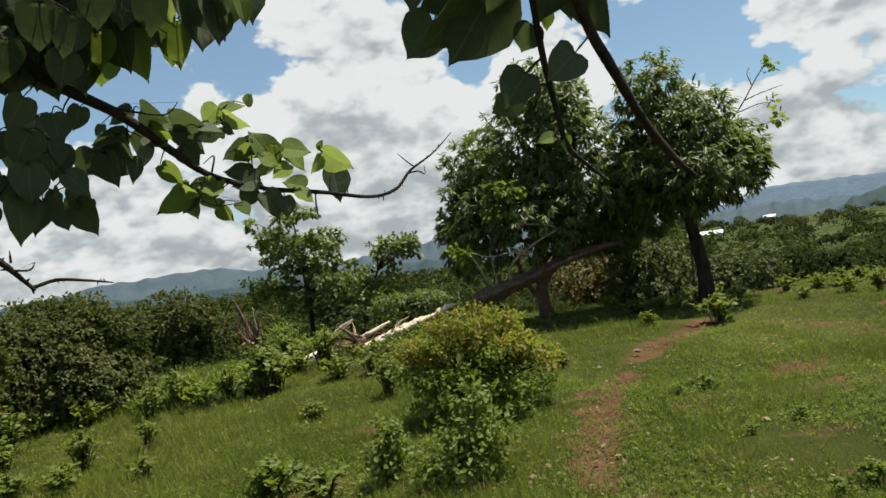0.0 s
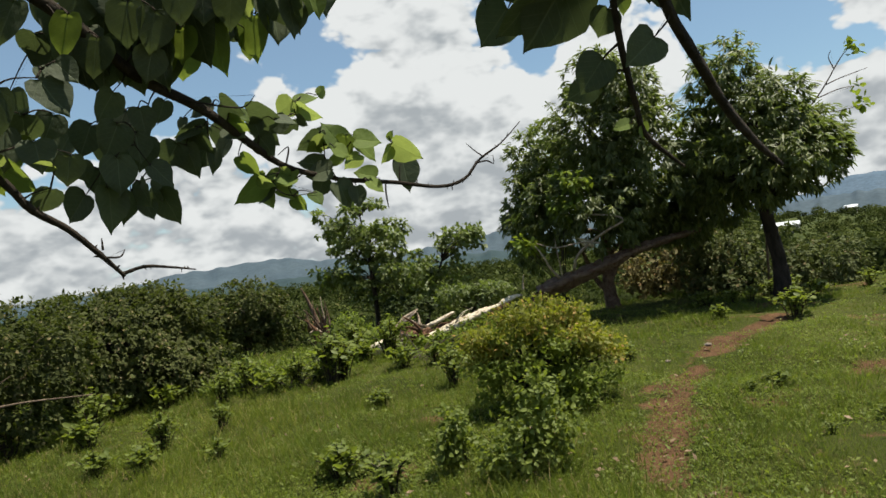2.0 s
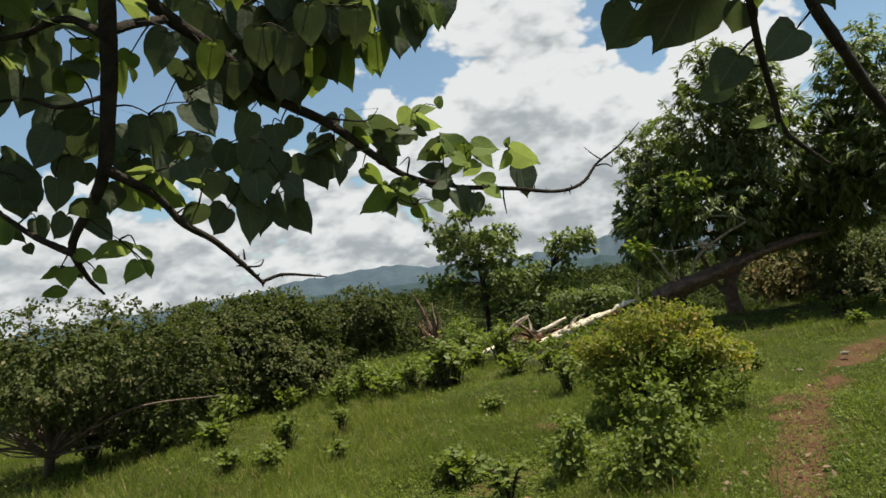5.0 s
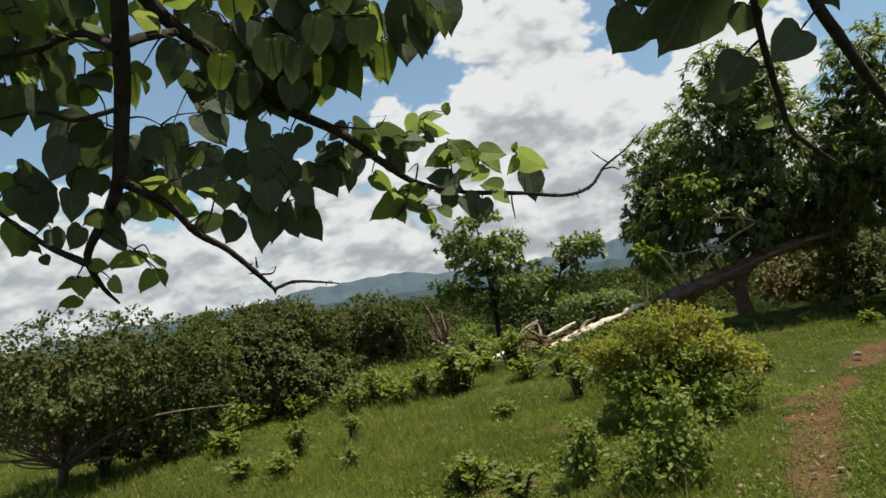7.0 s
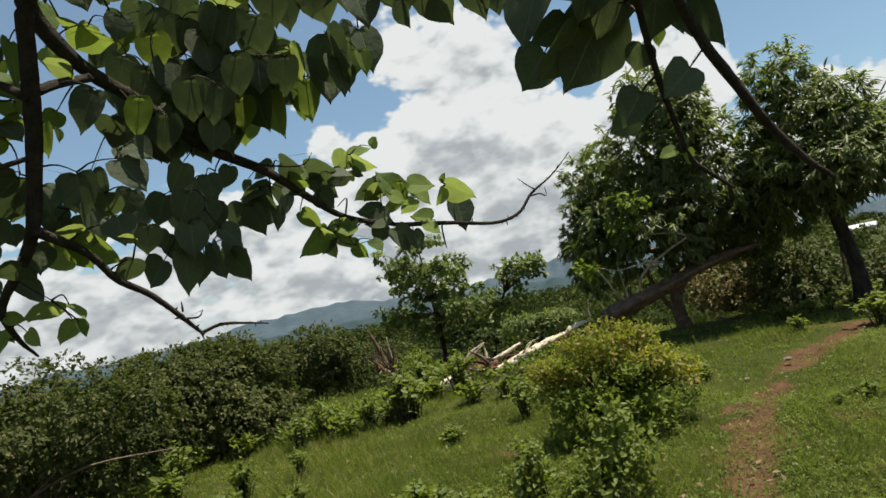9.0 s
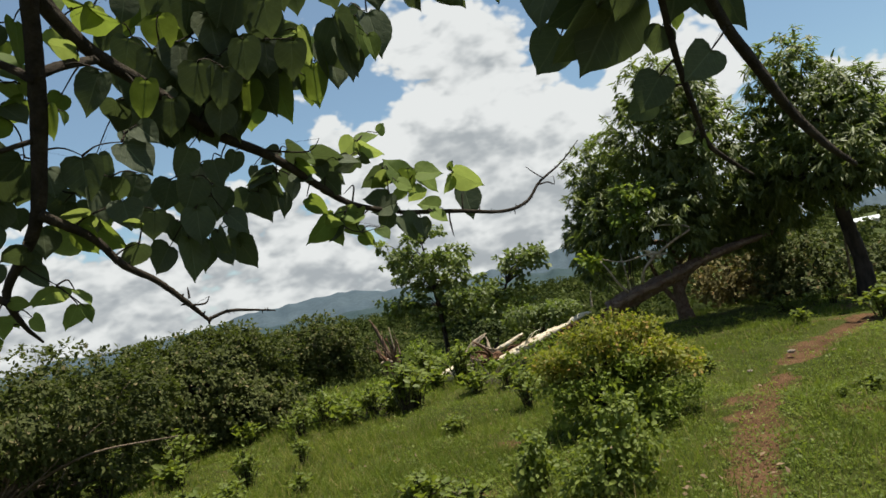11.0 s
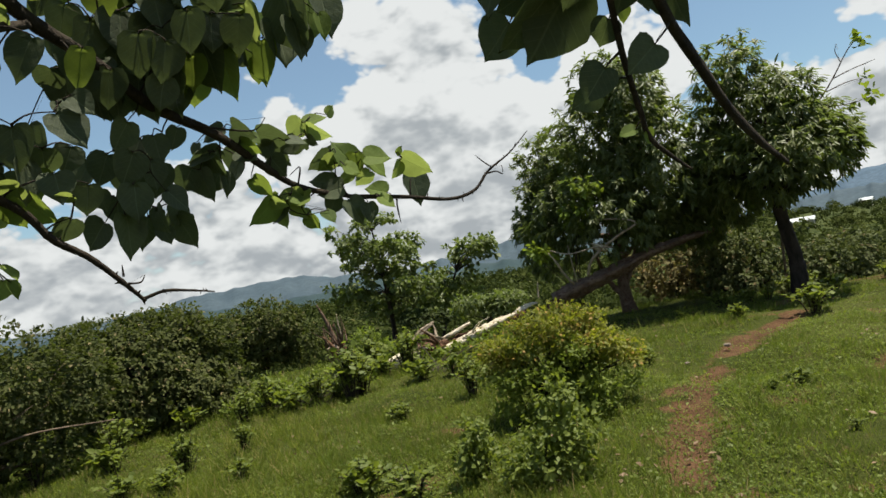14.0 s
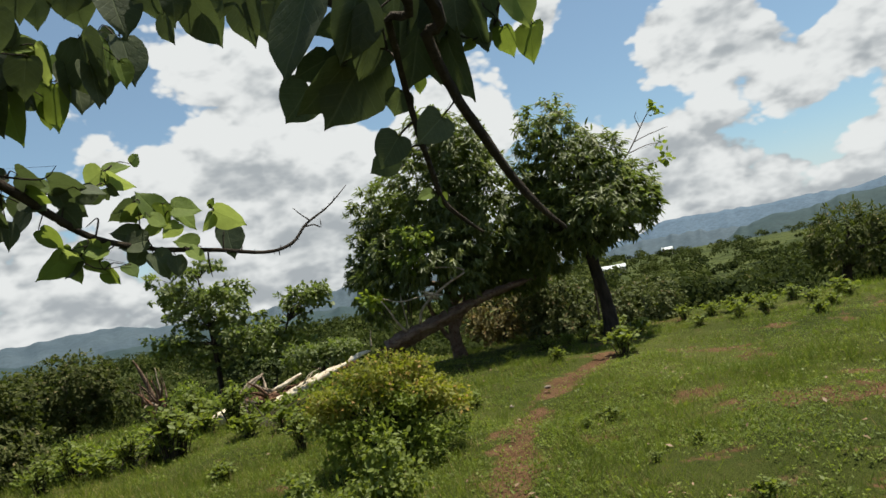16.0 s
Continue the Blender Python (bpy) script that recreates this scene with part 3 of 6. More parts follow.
ridge("backdrop", "lower hazy blue-grey ridge before the high mountains", [17, 21, 24.6, 26, 28, 31, 33], [-0.012, 0.006, 0.014, 0.018, 0.013, 0.004, -0.012], 3300, 300, HILL_HAZE_GREY, 9)
ridge("backdrop", "dark wooded foothill in front of the mountains", [28, 29.6, 30.6, 32, 35, 41, 48, 64], [-0.016, -0.004, 0.009, 0.013, 0.016, 0.022, 0.026, 0.02], 2300, 350, HILL_HAZE_GREEN, 11)
ridge("backdrop", "low green wooded rise across the valley", [-62, -40, -24, -17, -12, -8, -3, 4, 12], [-0.014, -0.012, -0.008, -0.004, 0.0, -0.004, -0.003, -0.006, -0.012], 1500, 350, HILL_HAZE_GREEN, 14)


def woods(name, label, count, span, near, far, size, cards, card, seed, drop=0.0):
    """A wide stretch of scrub and trees: crowns of many small leaf clumps."""
    rng = np.random.default_rng(seed)
    az = np.radians(rng.uniform(span[0], span[1], count))
    r = np.exp(rng.uniform(math.log(near), math.log(far), count))
    x, y = r * np.sin(az), r * np.cos(az)
    z = ground_height(x, y)
    big = size * (0.45 + 0.9 * rng.random(count) ** 1.5)
    # each crown is a heap of rounded lobes
    lobes = 8
    heart = sphere_points(count * lobes, rng) * (0.45 + 0.35 * rng.random((count * lobes, 1)))
    heart[:, 2] = np.abs(heart[:, 2]) * 0.8
    wide = 0.30 + 0.26 * rng.random(count * lobes)
    own = np.repeat(np.arange(count), cards)
    pick = own * lobes + rng.integers(0, lobes, count * cards)
    v = sphere_points(count * cards, rng)
    v[:, 2] = np.where(v[:, 2] < -0.3, -v[:, 2], v[:, 2])
    body = 0.70 + 0.34 * rng.random(count * cards)
    p = np.stack([x, y, z + big * 0.35 - drop], -1)[own] + (heart[pick] + v * (body * wide[pick])[:, None]) * big[own][:, None]
    flat = np.cross(v, rng.normal(0, 1, v.shape))
    verts, faces = scatter(BROAD, p, flat, card * (0.6 + 0.8 * rng.random(len(v))) * (0.6 + 0.4 * (big / size))[own], rng, 0.35, v)
    me = mesh_of(name, verts, faces, LEAF_WOODS)
    layer = me.attributes.new("tree_kind", "FLOAT", "POINT")
    layer.data.foreach_set("value", np.repeat(rng.random(count), cards * len(BROAD[0])).astype(np.float32))
    return tagged(new(name, me), label, "woods", kind="stuff")


woods("valley_scrub", "dense green scrub and small trees below the pasture edge", 300, (-46, 16), 30, 85, 2.0, 520, 0.19, 21)
woods("valley_woods", "dense green woods covering the valley floor", 640, (-62, 20), 75, 400, 4.6, 260, 0.60, 22)
woods("distant_woods", "hazy green woods far across the valley", 1500, (-62, 22), 380, 1500, 9.0, 60, 2.3, 23)
woods("hillside_scrub", "green scrub on the low hillside", 230, (14, 58), 27, 115, 1.9, 460, 0.20, 24, 0.3)
woods("hilltop_scrub", "scattered bushes and trees along the hill crest", 520, (14, 58), 95, 320, 2.8, 180, 0.48, 25, 0.5)

# ---- trees and bushes ----


def limbs_to(tree, start, targets, thick, mat, seed, name="limb"):
    """Limbs from one place out to several in the crown, each a part."""
    rng = np.random.default_rng(seed)
    for k, target in enumerate(targets):
        b = np.array(target, float)
        line = np.array(start, float).reshape(-1, 3)
        low = line[line[:, 2] < b[2] - 0.35 * np.linalg.norm(line[:, :2] - b[:2], axis=1)]
        a = low[-1] if len(low) else line[0]
        mid1 = a + (b - a) * 0.35 + rng.normal(0, 0.07, 3) * np.linalg.norm(b - a) + (0, 0, 0.06 * np.linalg.norm(b - a))
        mid2 = a + (b - a) * 0.7 + rng.normal(0, 0.07, 3) * np.linalg.norm(b - a)
        v, f = tube([a, mid1, mid2, b], [thick, thick * 0.7, thick * 0.45, thick * 0.15], 16, 6, 0.15, seed + k)
        part(name, (v, f, mat, True), tree)


def leafy_tree(name, label, category, trunk, radii, lobes, leaf, outline, size, density, leaves, bark=BARK_DARK, seed=1, droop=0.35, spread=0.8,
               inner=0.55, rough=0.16, limbs=6, reach=0.03):
    """A tree or bush: trunk, limbs into its lobes, and a crown of leaf sprays."""
    rng = np.random.default_rng(seed)
    tree = thing(name, trunk[0], label, category)
    part("trunk", (*tube(trunk, radii, 22, 10, 0.2, seed), bark, True), tree)
    targets = [np.array(c) + sphere_points(1, rng)[0] * np.array(r, float) * 0.6 for c, r in lobes for _ in range(max(1, limbs // len(lobes)))]
    limbs_to(tree, curve_points(trunk, 30)[14:], targets, radii[-1] * 0.75, bark, seed)
    p, w = crown_points(lobes, density, rng, inner, rough, seed)
    v, f = sprays(outline, p, w, rng, leaves, size, spread, droop, reach)
    part("crown", (v, f, leaf, False), tree)
    return tree


leafy_tree(
    "mango_tree", "broad dark green mango tree with a bare leaning trunk", "tree",
    [(4.861, 13.342, -0.085), (4.891, 13.331, 0.650), (4.789, 13.262, 1.205), (4.699, 13.188, 1.699)], [0.17, 0.125, 0.115, 0.11],
    [((4.277, 13.226, 3.98), (0.56, 0.65, 0.78)), ((4.835, 12.910, 3.30), (0.80, 0.85, 0.86)), ((4.80, 12.711, 2.48), (1.12, 1.12, 0.72)),
     ((5.454, 13.086, 2.80), (0.74, 0.76, 0.74)), ((4.057, 13.608, 2.417), (0.9, 0.9, 0.8))],
    LEAF_MANGO, LANCE, 0.165, 36, 15, seed=3, droop=0.8, spread=0.72, inner=0.25, rough=0.38, limbs=10)
MANGO_WEST = leafy_tree(
    "mango_tree", "tall dense dark green mango tree beside the fallen trunk", "tree",
    [(2.120, 15.264, -0.087), (2.030, 15.257, 0.45), (2.060, 15.163, 1.20), (1.998, 14.866, 1.964)], [0.17, 0.12, 0.10, 0.09],
    [((2.409, 13.893, 4.308), (0.85, 0.9, 0.9)), ((2.123, 13.939, 3.388), (1.15, 1.1, 1.0)), ((2.940, 13.790, 2.920), (1.1, 1.1, 1.0)),
     ((2.079, 13.946, 2.199), (1.35, 1.2, 0.85)), ((0.714, 14.983, 2.200), (0.9, 0.95, 0.95)), ((0.961, 15.170, 3.166), (0.72, 0.85, 0.7)), ((3.358, 14.824, 1.784), (1.2, 1.1, 0.7))],
    LEAF_MANGO, LANCE, 0.16, 36, 15, bark=BARK_BROWN, seed=5, droop=0.8, spread=0.72, inner=0.28, rough=0.34, limbs=10)

for _line in ([(2.05, 15.25, 0.30), (1.80, 15.20, 0.62), (1.62, 15.10, 1.05), (1.50, 14.95, 1.60)], [(2.04, 15.22, 0.55), (2.30, 15.20, 1.00), (2.50, 15.10, 1.60)]):
    part("limb", (*tube(_line, [0.07, 0.055, 0.045, 0.03], 16, 8, 0.2, 160), BARK_BROWN, True), MANGO_WEST, "grey-brown forked lower limb")

# two slender trees standing below the pasture edge
def tufts(centre, spread, count, size, seed):
    """Many small leaf tufts through an airy crown."""
    rng = np.random.default_rng(seed)
    v = sphere_points(count, rng) * (0.35 + 0.65 * rng.random((count, 1)) ** 0.5)
    return [(tuple(np.array(centre) + p * np.array(spread)), tuple(np.array((1.3, 1.2, 0.6)) * size * (0.7 + 0.6 * rng.random()))) for p in v]


leafy_tree("slender_tree", "slender young tree with airy green foliage below the slope", "tree",
           [(-4.088, 20.598, -0.681), (-4.076, 20.601, 0.574), (-4.144, 20.587, 1.840), (-4.237, 20.568, 3.026)], [0.09, 0.07, 0.05, 0.02],
           tufts((-4.24, 20.56, 2.68), (1.50, 1.2, 1.15), 36, 0.26, 51) + tufts((-4.22, 20.570, 1.30), (1.75, 1.1, 0.85), 32, 0.27, 52) + tufts((-3.3, 20.5, 0.55), (1.0, 0.9, 0.5), 9, 0.26, 150),
           LEAF_TREE, BROAD, 0.135, 18, 7, seed=11, droop=0.35, spread=0.9, inner=0.3, rough=0.3, limbs=39)
leafy_tree("slender_tree", "thin spreading tree with sparse leaf tufts below the slope", "tree",
           [(-2.876, 21.811, -0.829), (-2.546, 21.852, 0.366), (-2.099, 21.900, 1.373)], [0.07, 0.055, 0.03],
           tufts((-1.449, 21.952, 2.002), (0.9, 0.8, 0.32), 12, 0.24, 53) + tufts((-2.306, 21.879, 0.867), (1.05, 0.8, 0.7), 16, 0.28, 54),
           LEAF_TREE, BROAD, 0.15, 16, 7, seed=12, inner=0.3, rough=0.3, limbs=28)
leafy_tree("green_bush", "rounded mid-green bush behind the split log", "bush",
           [(-1.161, 18.964, -0.303), (-1.116, 18.967, -0.078), (-1.066, 18.970, 0.070)], [0.06, 0.05, 0.04],
           tufts((-1.082, 18.969, 0.303), (0.85, 0.7, 0.4), 12, 0.3, 55),
           LEAF_TREE, BROAD, 0.10, 40, 7, seed=13, limbs=12, rough=0.3)
leafy_tree("green_bush", "low dark green bush below the slope", "bush",
           [(-3.193, 19.743, -0.200), (-3.173, 19.747, -0.042), (-3.157, 19.749, 0.084)], [0.06, 0.05, 0.04],
           tufts((-3.072, 19.763, 0.135), (0.8, 0.6, 0.25), 9, 0.28, 56),
           LEAF_SHADE, BROAD, 0.10, 40, 7, seed=14, limbs=9, rough=0.3)

# bushes along the western edge
leafy_tree("mango_bush", "wide low dusty-leaved mango bush at the pasture edge", "bush",
           [(-6.816, 11.653, -0.233), (-6.737, 11.699, 0.221), (-6.701, 11.719, 0.593)], [0.14, 0.12, 0.1],
           [((-6.678, 11.153, 0.772), (1.3, 1.1, 1.0)), ((-6.152, 11.679, 0.622), (0.95, 1.0, 0.95)), ((-6.661, 11.857, 1.143), (1.1, 1.0, 0.65)), ((-6.973, 10.730, 0.815), (0.8, 1.0, 0.85)), ((-6.287, 11.150, 0.268), (1.3, 0.9, 0.55))],
           LEAF_MANGO_DUSTY, BROAD, 0.075, 85, 10, seed=15, limbs=12, droop=0.4, rough=0.34)
leafy_tree("round_tree", "small round dark green tree on a short trunk", "tree",
           [(-6.838, 17.190, -0.201), (-6.804, 17.203, 0.211), (-6.785, 17.211, 0.488)], [0.09, 0.08, 0.07],
           [((-6.748, 17.226, 0.831), (1.0, 0.9, 0.62)), ((-7.362, 17.0, 0.60), (0.6, 0.6, 0.55)), ((-6.158, 17.463, 0.44), (0.65, 0.6, 0.55)), ((-6.824, 17.1, 0.25), (0.8, 0.6, 0.35))],
           LEAF_MANGO_DUSTY, BROAD, 0.085, 80, 9, seed=16, limbs=12, droop=0.4, rough=0.3)
leafy_tree("mango_bush", "old wide mango bush with bare grey lower limbs", "bush",
           [(-7.57, 7.55, -0.28), (-7.280, 7.301, -0.033), (-7.251, 7.329, 0.099)], [0.075, 0.06, 0.05],
           [((-6.894, 7.255, 1.183), (0.95, 1.0, 0.65)), ((-6.493, 7.872, 1.035), (0.85, 0.9, 0.65)), ((-7.111, 7.045, 0.965), (0.6, 0.8, 0.55)), ((-6.375, 8.470, 0.685), (0.6, 0.6, 0.45)), ((-7.252, 7.742, 0.50), (0.95, 0.55, 0.45)), ((-6.60, 8.05, 0.20), (0.8, 0.5, 0.30)), ((-6.219, 8.829, 0.927), (0.6, 0.7, 0.6))],
           LEAF_MANGO_DUSTY, BROAD, 0.066, 66, 9, bark=BARK_GREY, seed=17, limbs=24, inner=0.35, droop=0.4, rough=0.34)
_bush = bpy.data.objects["mango_bush.001"]
_r = np.random.default_rng(170)
_foot = np.array((-7.197, 7.242, 0.028))
for _k in range(18):
    _turn, _up = _r.uniform(-0.3, 3.5), _r.uniform(0.25, 0.95)
    _way = np.array((math.cos(_turn), -math.sin(_turn) * 0.8, _up))
    _far = _foot + _way * _r.uniform(0.8, 1.7)
    _mid = _foot + _way * 0.6 + _r.normal(0, 0.12, 3)
    part("limb", (*tube([_foot, _mid, (_mid + _far) / 2 + _r.normal(0, 0.10, 3), _far], [0.014, 0.010, 0.006, 0.0025], 18, 5, 0.2, 171 + _k), BARK_GREY, True), _bush, "bare grey lower limb")
for _line in ([(-7.207, 7.232, 0.017), (-6.620, 7.370, 0.317), (-5.964, 7.526, 0.500), (-5.217, 8.055, 0.446)], [(-7.216, 7.223, 0.020), (-7.200, 6.812, 0.242), (-7.311, 6.245, 0.369)]):
    part("limb", (*tube(_line, [0.024, 0.017, 0.008], 18, 6, 0.2, 171), BARK_GREY, True), _bush, "bare grey lower limb")
# bushes under and beside the mango trees
leafy_tree("dry_bush", "thin brownish dry-leaved bush under the mango trees", "bush",
           [(3.421, 16.652, -0.317), (3.408, 16.655, 0.091), (3.378, 16.661, 0.366)], [0.06, 0.05, 0.04],
           [((3.485, 16.639, 0.791), (1.0, 0.8, 0.65)), ((3.056, 16.723, 0.405), (0.6, 0.6, 0.5)), ((3.994, 16.548, 0.471), (0.65, 0.6, 0.55)), ((4.35, 16.3, 0.9), (0.6, 0.6, 0.5))],
           LEAF_DRY, BROAD, 0.10, 34, 7, seed=18, inner=0.3, limbs=16, rough=0.3)
leafy_tree("dark_bush", "dense dark green bush behind the mango trunk", "bush",
           [(4.505, 15.353, -0.345), (4.536, 15.344, -0.099), (4.566, 15.335, 0.147)], [0.06, 0.05, 0.04],
           [((4.585, 15.329, 0.769), (0.85, 0.8, 0.6)), ((4.645, 14.997, 0.156), (0.75, 0.7, 0.5)), ((4.095, 15.674, 1.084), (0.6, 0.6, 0.5)), ((4.175, 15.446, 0.256), (0.5, 0.5, 0.4)), ((5.149, 15.149, 0.328), (0.45, 0.5, 0.5))],
           LEAF_SHRUB_DULL, BROAD, 0.09, 50, 8, seed=19, limbs=16, rough=0.3, inner=0.3)
leafy_tree("dark_bush", "rounded green bush at the edge of the pasture", "bush",
           [(6.509, 15.162, -0.160), (6.529, 15.153, 0.022), (6.523, 15.156, 0.146)], [0.05, 0.045, 0.04],
           [((6.520, 15.157, 0.394), (0.75, 0.7, 0.5)), ((6.142, 15.314, 0.315), (0.5, 0.6, 0.5)), ((6.616, 14.787, 0.088), (0.4, 0.5, 0.3))],
           LEAF_SHRUB_DULL, BROAD, 0.085, 60, 8, seed=20, limbs=12, rough=0.3)
leafy_tree("hillside_tree", "rounded dark green tree standing beyond the pasture crest", "tree",
           [(14.445, 19.160, -0.365), (14.505, 19.114, 0.050), (14.566, 19.068, 0.463)], [0.14, 0.12, 0.1],
           [((14.650, 19.004, 1.042), (1.2, 1.1, 0.85)), ((14.172, 19.361, 0.640), (0.6, 0.8, 0.6)), ((15.261, 18.521, 0.554), (1.0, 0.9, 0.7))],
           LEAF_MANGO_DUSTY, LANCE, 0.2, 20, 8, seed=26, limbs=9)


def bush(name, label, base, lobes, leaf, outline, size, density, leaves, seed, stems=7, droop=0.1, spread=0.8, inner=0.3, rough=0.25, lower=(), thick=1.0):
    """A stemmy bush: thin stems from the ground and leaves all through it."""
    rng = np.random.default_rng(seed)
    shrub = thing(name, base, label, "bush")
    for k in range(stems):
        c, r = lobes[k % len(lobes)]
        end = np.array(c) + sphere_points(1, rng)[0] * np.array(r, float) * 0.7
        foot = np.array(base) + (rng.normal(0, 0.12 * thick), rng.normal(0, 0.12 * thick), -0.04)
        v, f = tube([foot, foot * 0.6 + end * 0.4 + (0, 0, 0.1), end], [0.014 * thick, 0.010 * thick, 0.004 * thick], 9, 4, 0.1, seed + k)
        part("stem", (v, f, BARK_TWIG, True), shrub)
    p, w = crown_points(lobes, density, rng, inner, rough, seed)
    v, f = sprays(outline, p, w, rng, leaves, size, spread, droop, 0.03)
    part("foliage", (v, f, leaf, False), shrub)
    if lower:
        p, w = crown_points(list(lower), density * 0.8, rng, inner, rough, seed + 1)
        part("foliage", (*sprays(outline, p, w, rng, leaves, size * 1.15, spread, droop, 0.03), LEAF_SHRUB, False), shrub, "darker green lower leaves")
    return shrub


bush("bush", "bushy yellow-green shrub with reddish new leaves in the grass", (0.12, 7.27, -0.00),
     tufts((0.180, 6.98, 0.84), (0.42, 0.36, 0.26), 16, 0.11, 57) + tufts((-0.250, 6.95, 0.74), (0.28, 0.35, 0.20), 10, 0.10, 58) + tufts((-0.480, 6.93, 0.58), (0.15, 0.28, 0.16), 6, 0.09, 59)
     + tufts((0.520, 6.93, 0.64), (0.26, 0.30, 0.18), 9, 0.10, 60) + tufts((0.780, 6.90, 0.50), (0.20, 0.25, 0.14), 7, 0.08, 61),
     LEAF_BUSH, SMALL, 0.044, 250, 6, 31, 70, rough=0.6, inner=0.1,
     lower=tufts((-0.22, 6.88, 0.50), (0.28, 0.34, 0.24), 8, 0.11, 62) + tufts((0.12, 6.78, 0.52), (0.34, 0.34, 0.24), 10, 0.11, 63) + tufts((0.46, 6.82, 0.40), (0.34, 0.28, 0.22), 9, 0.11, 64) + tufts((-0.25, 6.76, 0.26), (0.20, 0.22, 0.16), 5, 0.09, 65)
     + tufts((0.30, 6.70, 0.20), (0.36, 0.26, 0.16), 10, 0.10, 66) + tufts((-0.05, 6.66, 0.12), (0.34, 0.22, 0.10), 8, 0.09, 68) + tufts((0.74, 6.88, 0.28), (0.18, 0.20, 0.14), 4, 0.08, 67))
bush("weed_clump", "tall leafy green weeds in front of the shrub", (-0.10, 4.88, -0.00),
     [((0.068, 4.90, 0.56), (0.14, 0.15, 0.13)), ((0.01, 4.86, 0.39), (0.18, 0.17, 0.15)), ((0.160, 4.85, 0.35), (0.13, 0.14, 0.14)), ((-0.10, 4.82, 0.20), (0.19, 0.17, 0.16)), ((-0.24, 4.84, 0.10), (0.13, 0.14, 0.11)), ((0.10, 4.80, 0.16), (0.16, 0.14, 0.14))],
     LEAF_WEED, BROAD, 0.048, 330, 4, 32, 18, rough=0.5, inner=0.2, thick=0.4)
bush("weed_clump", "leafy green weeds beside the shrub", (-0.59, 5.24, -0.02),
     [((-0.575, 5.20, 0.36), (0.09, 0.11, 0.11)), ((-0.56, 5.19, 0.18), (0.10, 0.12, 0.12)), ((-0.65, 5.17, 0.22), (0.08, 0.10, 0.12)), ((-0.60, 5.18, 0.06), (0.12, 0.12, 0.08))],
     LEAF_WEED, BROAD, 0.048, 480, 4, 33, 12, rough=0.5, inner=0.2, thick=0.4)
bush("shrub", "leafy dark green shrub growing round the broken stump", (-3.39, 13.45, -0.12),
     [((-3.290, 13.608, 0.42), (0.27, 0.30, 0.28)), ((-3.433, 13.366, 0.18), (0.30, 0.32, 0.26)), ((-3.006, 13.674, 0.20), (0.28, 0.28, 0.22))],
     LEAF_SHRUB, BROAD, 0.062, 150, 5, 34, 12, rough=0.45)
bush("shrub", "leafy green weeds tangled over the split log", (-1.67, 10.86, -0.06),
     [((-2.595, 13.0, 0.10), (0.32, 0.3, 0.22)), ((-2.057, 12.838, 0.0), (0.4, 0.3, 0.20)), ((-1.430, 12.821, 0.03), (0.34, 0.3, 0.20)), ((-0.95, 12.9, 0.10), (0.30, 0.25, 0.18)), ((-0.45, 13.0, 0.22), (0.26, 0.22, 0.16)), ((-2.260, 12.802, -0.218), (0.4, 0.3, 0.2)), ((-2.472, 14.491, 0.202), (0.35, 0.25, 0.25)), ((-1.191, 12.544, -0.164), (0.3, 0.3, 0.2))],
     LEAF_SHRUB, BROAD, 0.075, 100, 5, 35, 16, rough=0.5)
bush("shrub", "low green weeds along the foot of the slope", (-3.40, 10.17, -0.13),
     [((-4.341, 11.187, 0.004), (0.4, 0.4, 0.22)), ((-3.863, 11.361, -0.092), (0.4, 0.4, 0.22)), ((-3.404, 11.716, -0.079), (0.4, 0.4, 0.32)), ((-3.055, 11.398, -0.206), (0.3, 0.3, 0.25)), ((-4.583, 10.438, -0.073), (0.3, 0.3, 0.18))],
     LEAF_SHRUB, BROAD, 0.07, 110, 5, 36, 18, rough=0.55)
bush("shrub", "fresh bright green saplings in front of the mango trees", (0.909, 13.570, 0.451),
     [((1.060, 13.258, 2.182), (0.22, 0.3, 0.35)), ((0.383, 13.194, 1.569), (0.25, 0.25, 0.16)), ((1.361, 13.130, 2.510), (0.3, 0.3, 0.3))],
     LEAF_FRESH, BROAD, 0.12, 60, 5, 37, 6, rough=0.5, droop=0.4)

# ---- the broken tree ----
fallen = thing("fallen_tree", (0.019, 13.200, 0.435), "snapped grey trunk leaning on a mango tree with pale split wood", "tree")
part("trunk", (*tube([(0.478, 13.292, 0.610), (0.794, 13.276, 0.730), (1.321, 13.234, 0.890), (1.838, 13.272, 1.045), (2.362, 13.389, 1.215), (2.986, 13.583, 1.340), (3.689, 13.806, 1.450)],
                     [0.125, 0.140, 0.125, 0.105, 0.085, 0.065, 0.04], 60, 14, 0.42, 41), BARK_BROWN, True), fallen)


def splinters(parent, place, count, length, lean, spread, mat, seed, thick=0.03):
    """Torn wood: flat, pointed shards that stand round a broken end."""
    rng = np.random.default_rng(seed)
    for k in range(count):
        a = np.array(place) + rng.normal(0, spread, 3) * (1, 1, 0.4)
        way = np.array(lean, float) + rng.normal(0, 0.28, 3)
        b = a + way / np.linalg.norm(way) * length * (0.45 + 0.8 * rng.random())
        v, f = tube([a, (a + b) / 2 + rng.normal(0, 0.03, 3), b], [thick, thick * 0.65, thick * 0.15], 7, 5, 0.5, seed + k)
        part("splinter", (v, f, mat, False), parent)


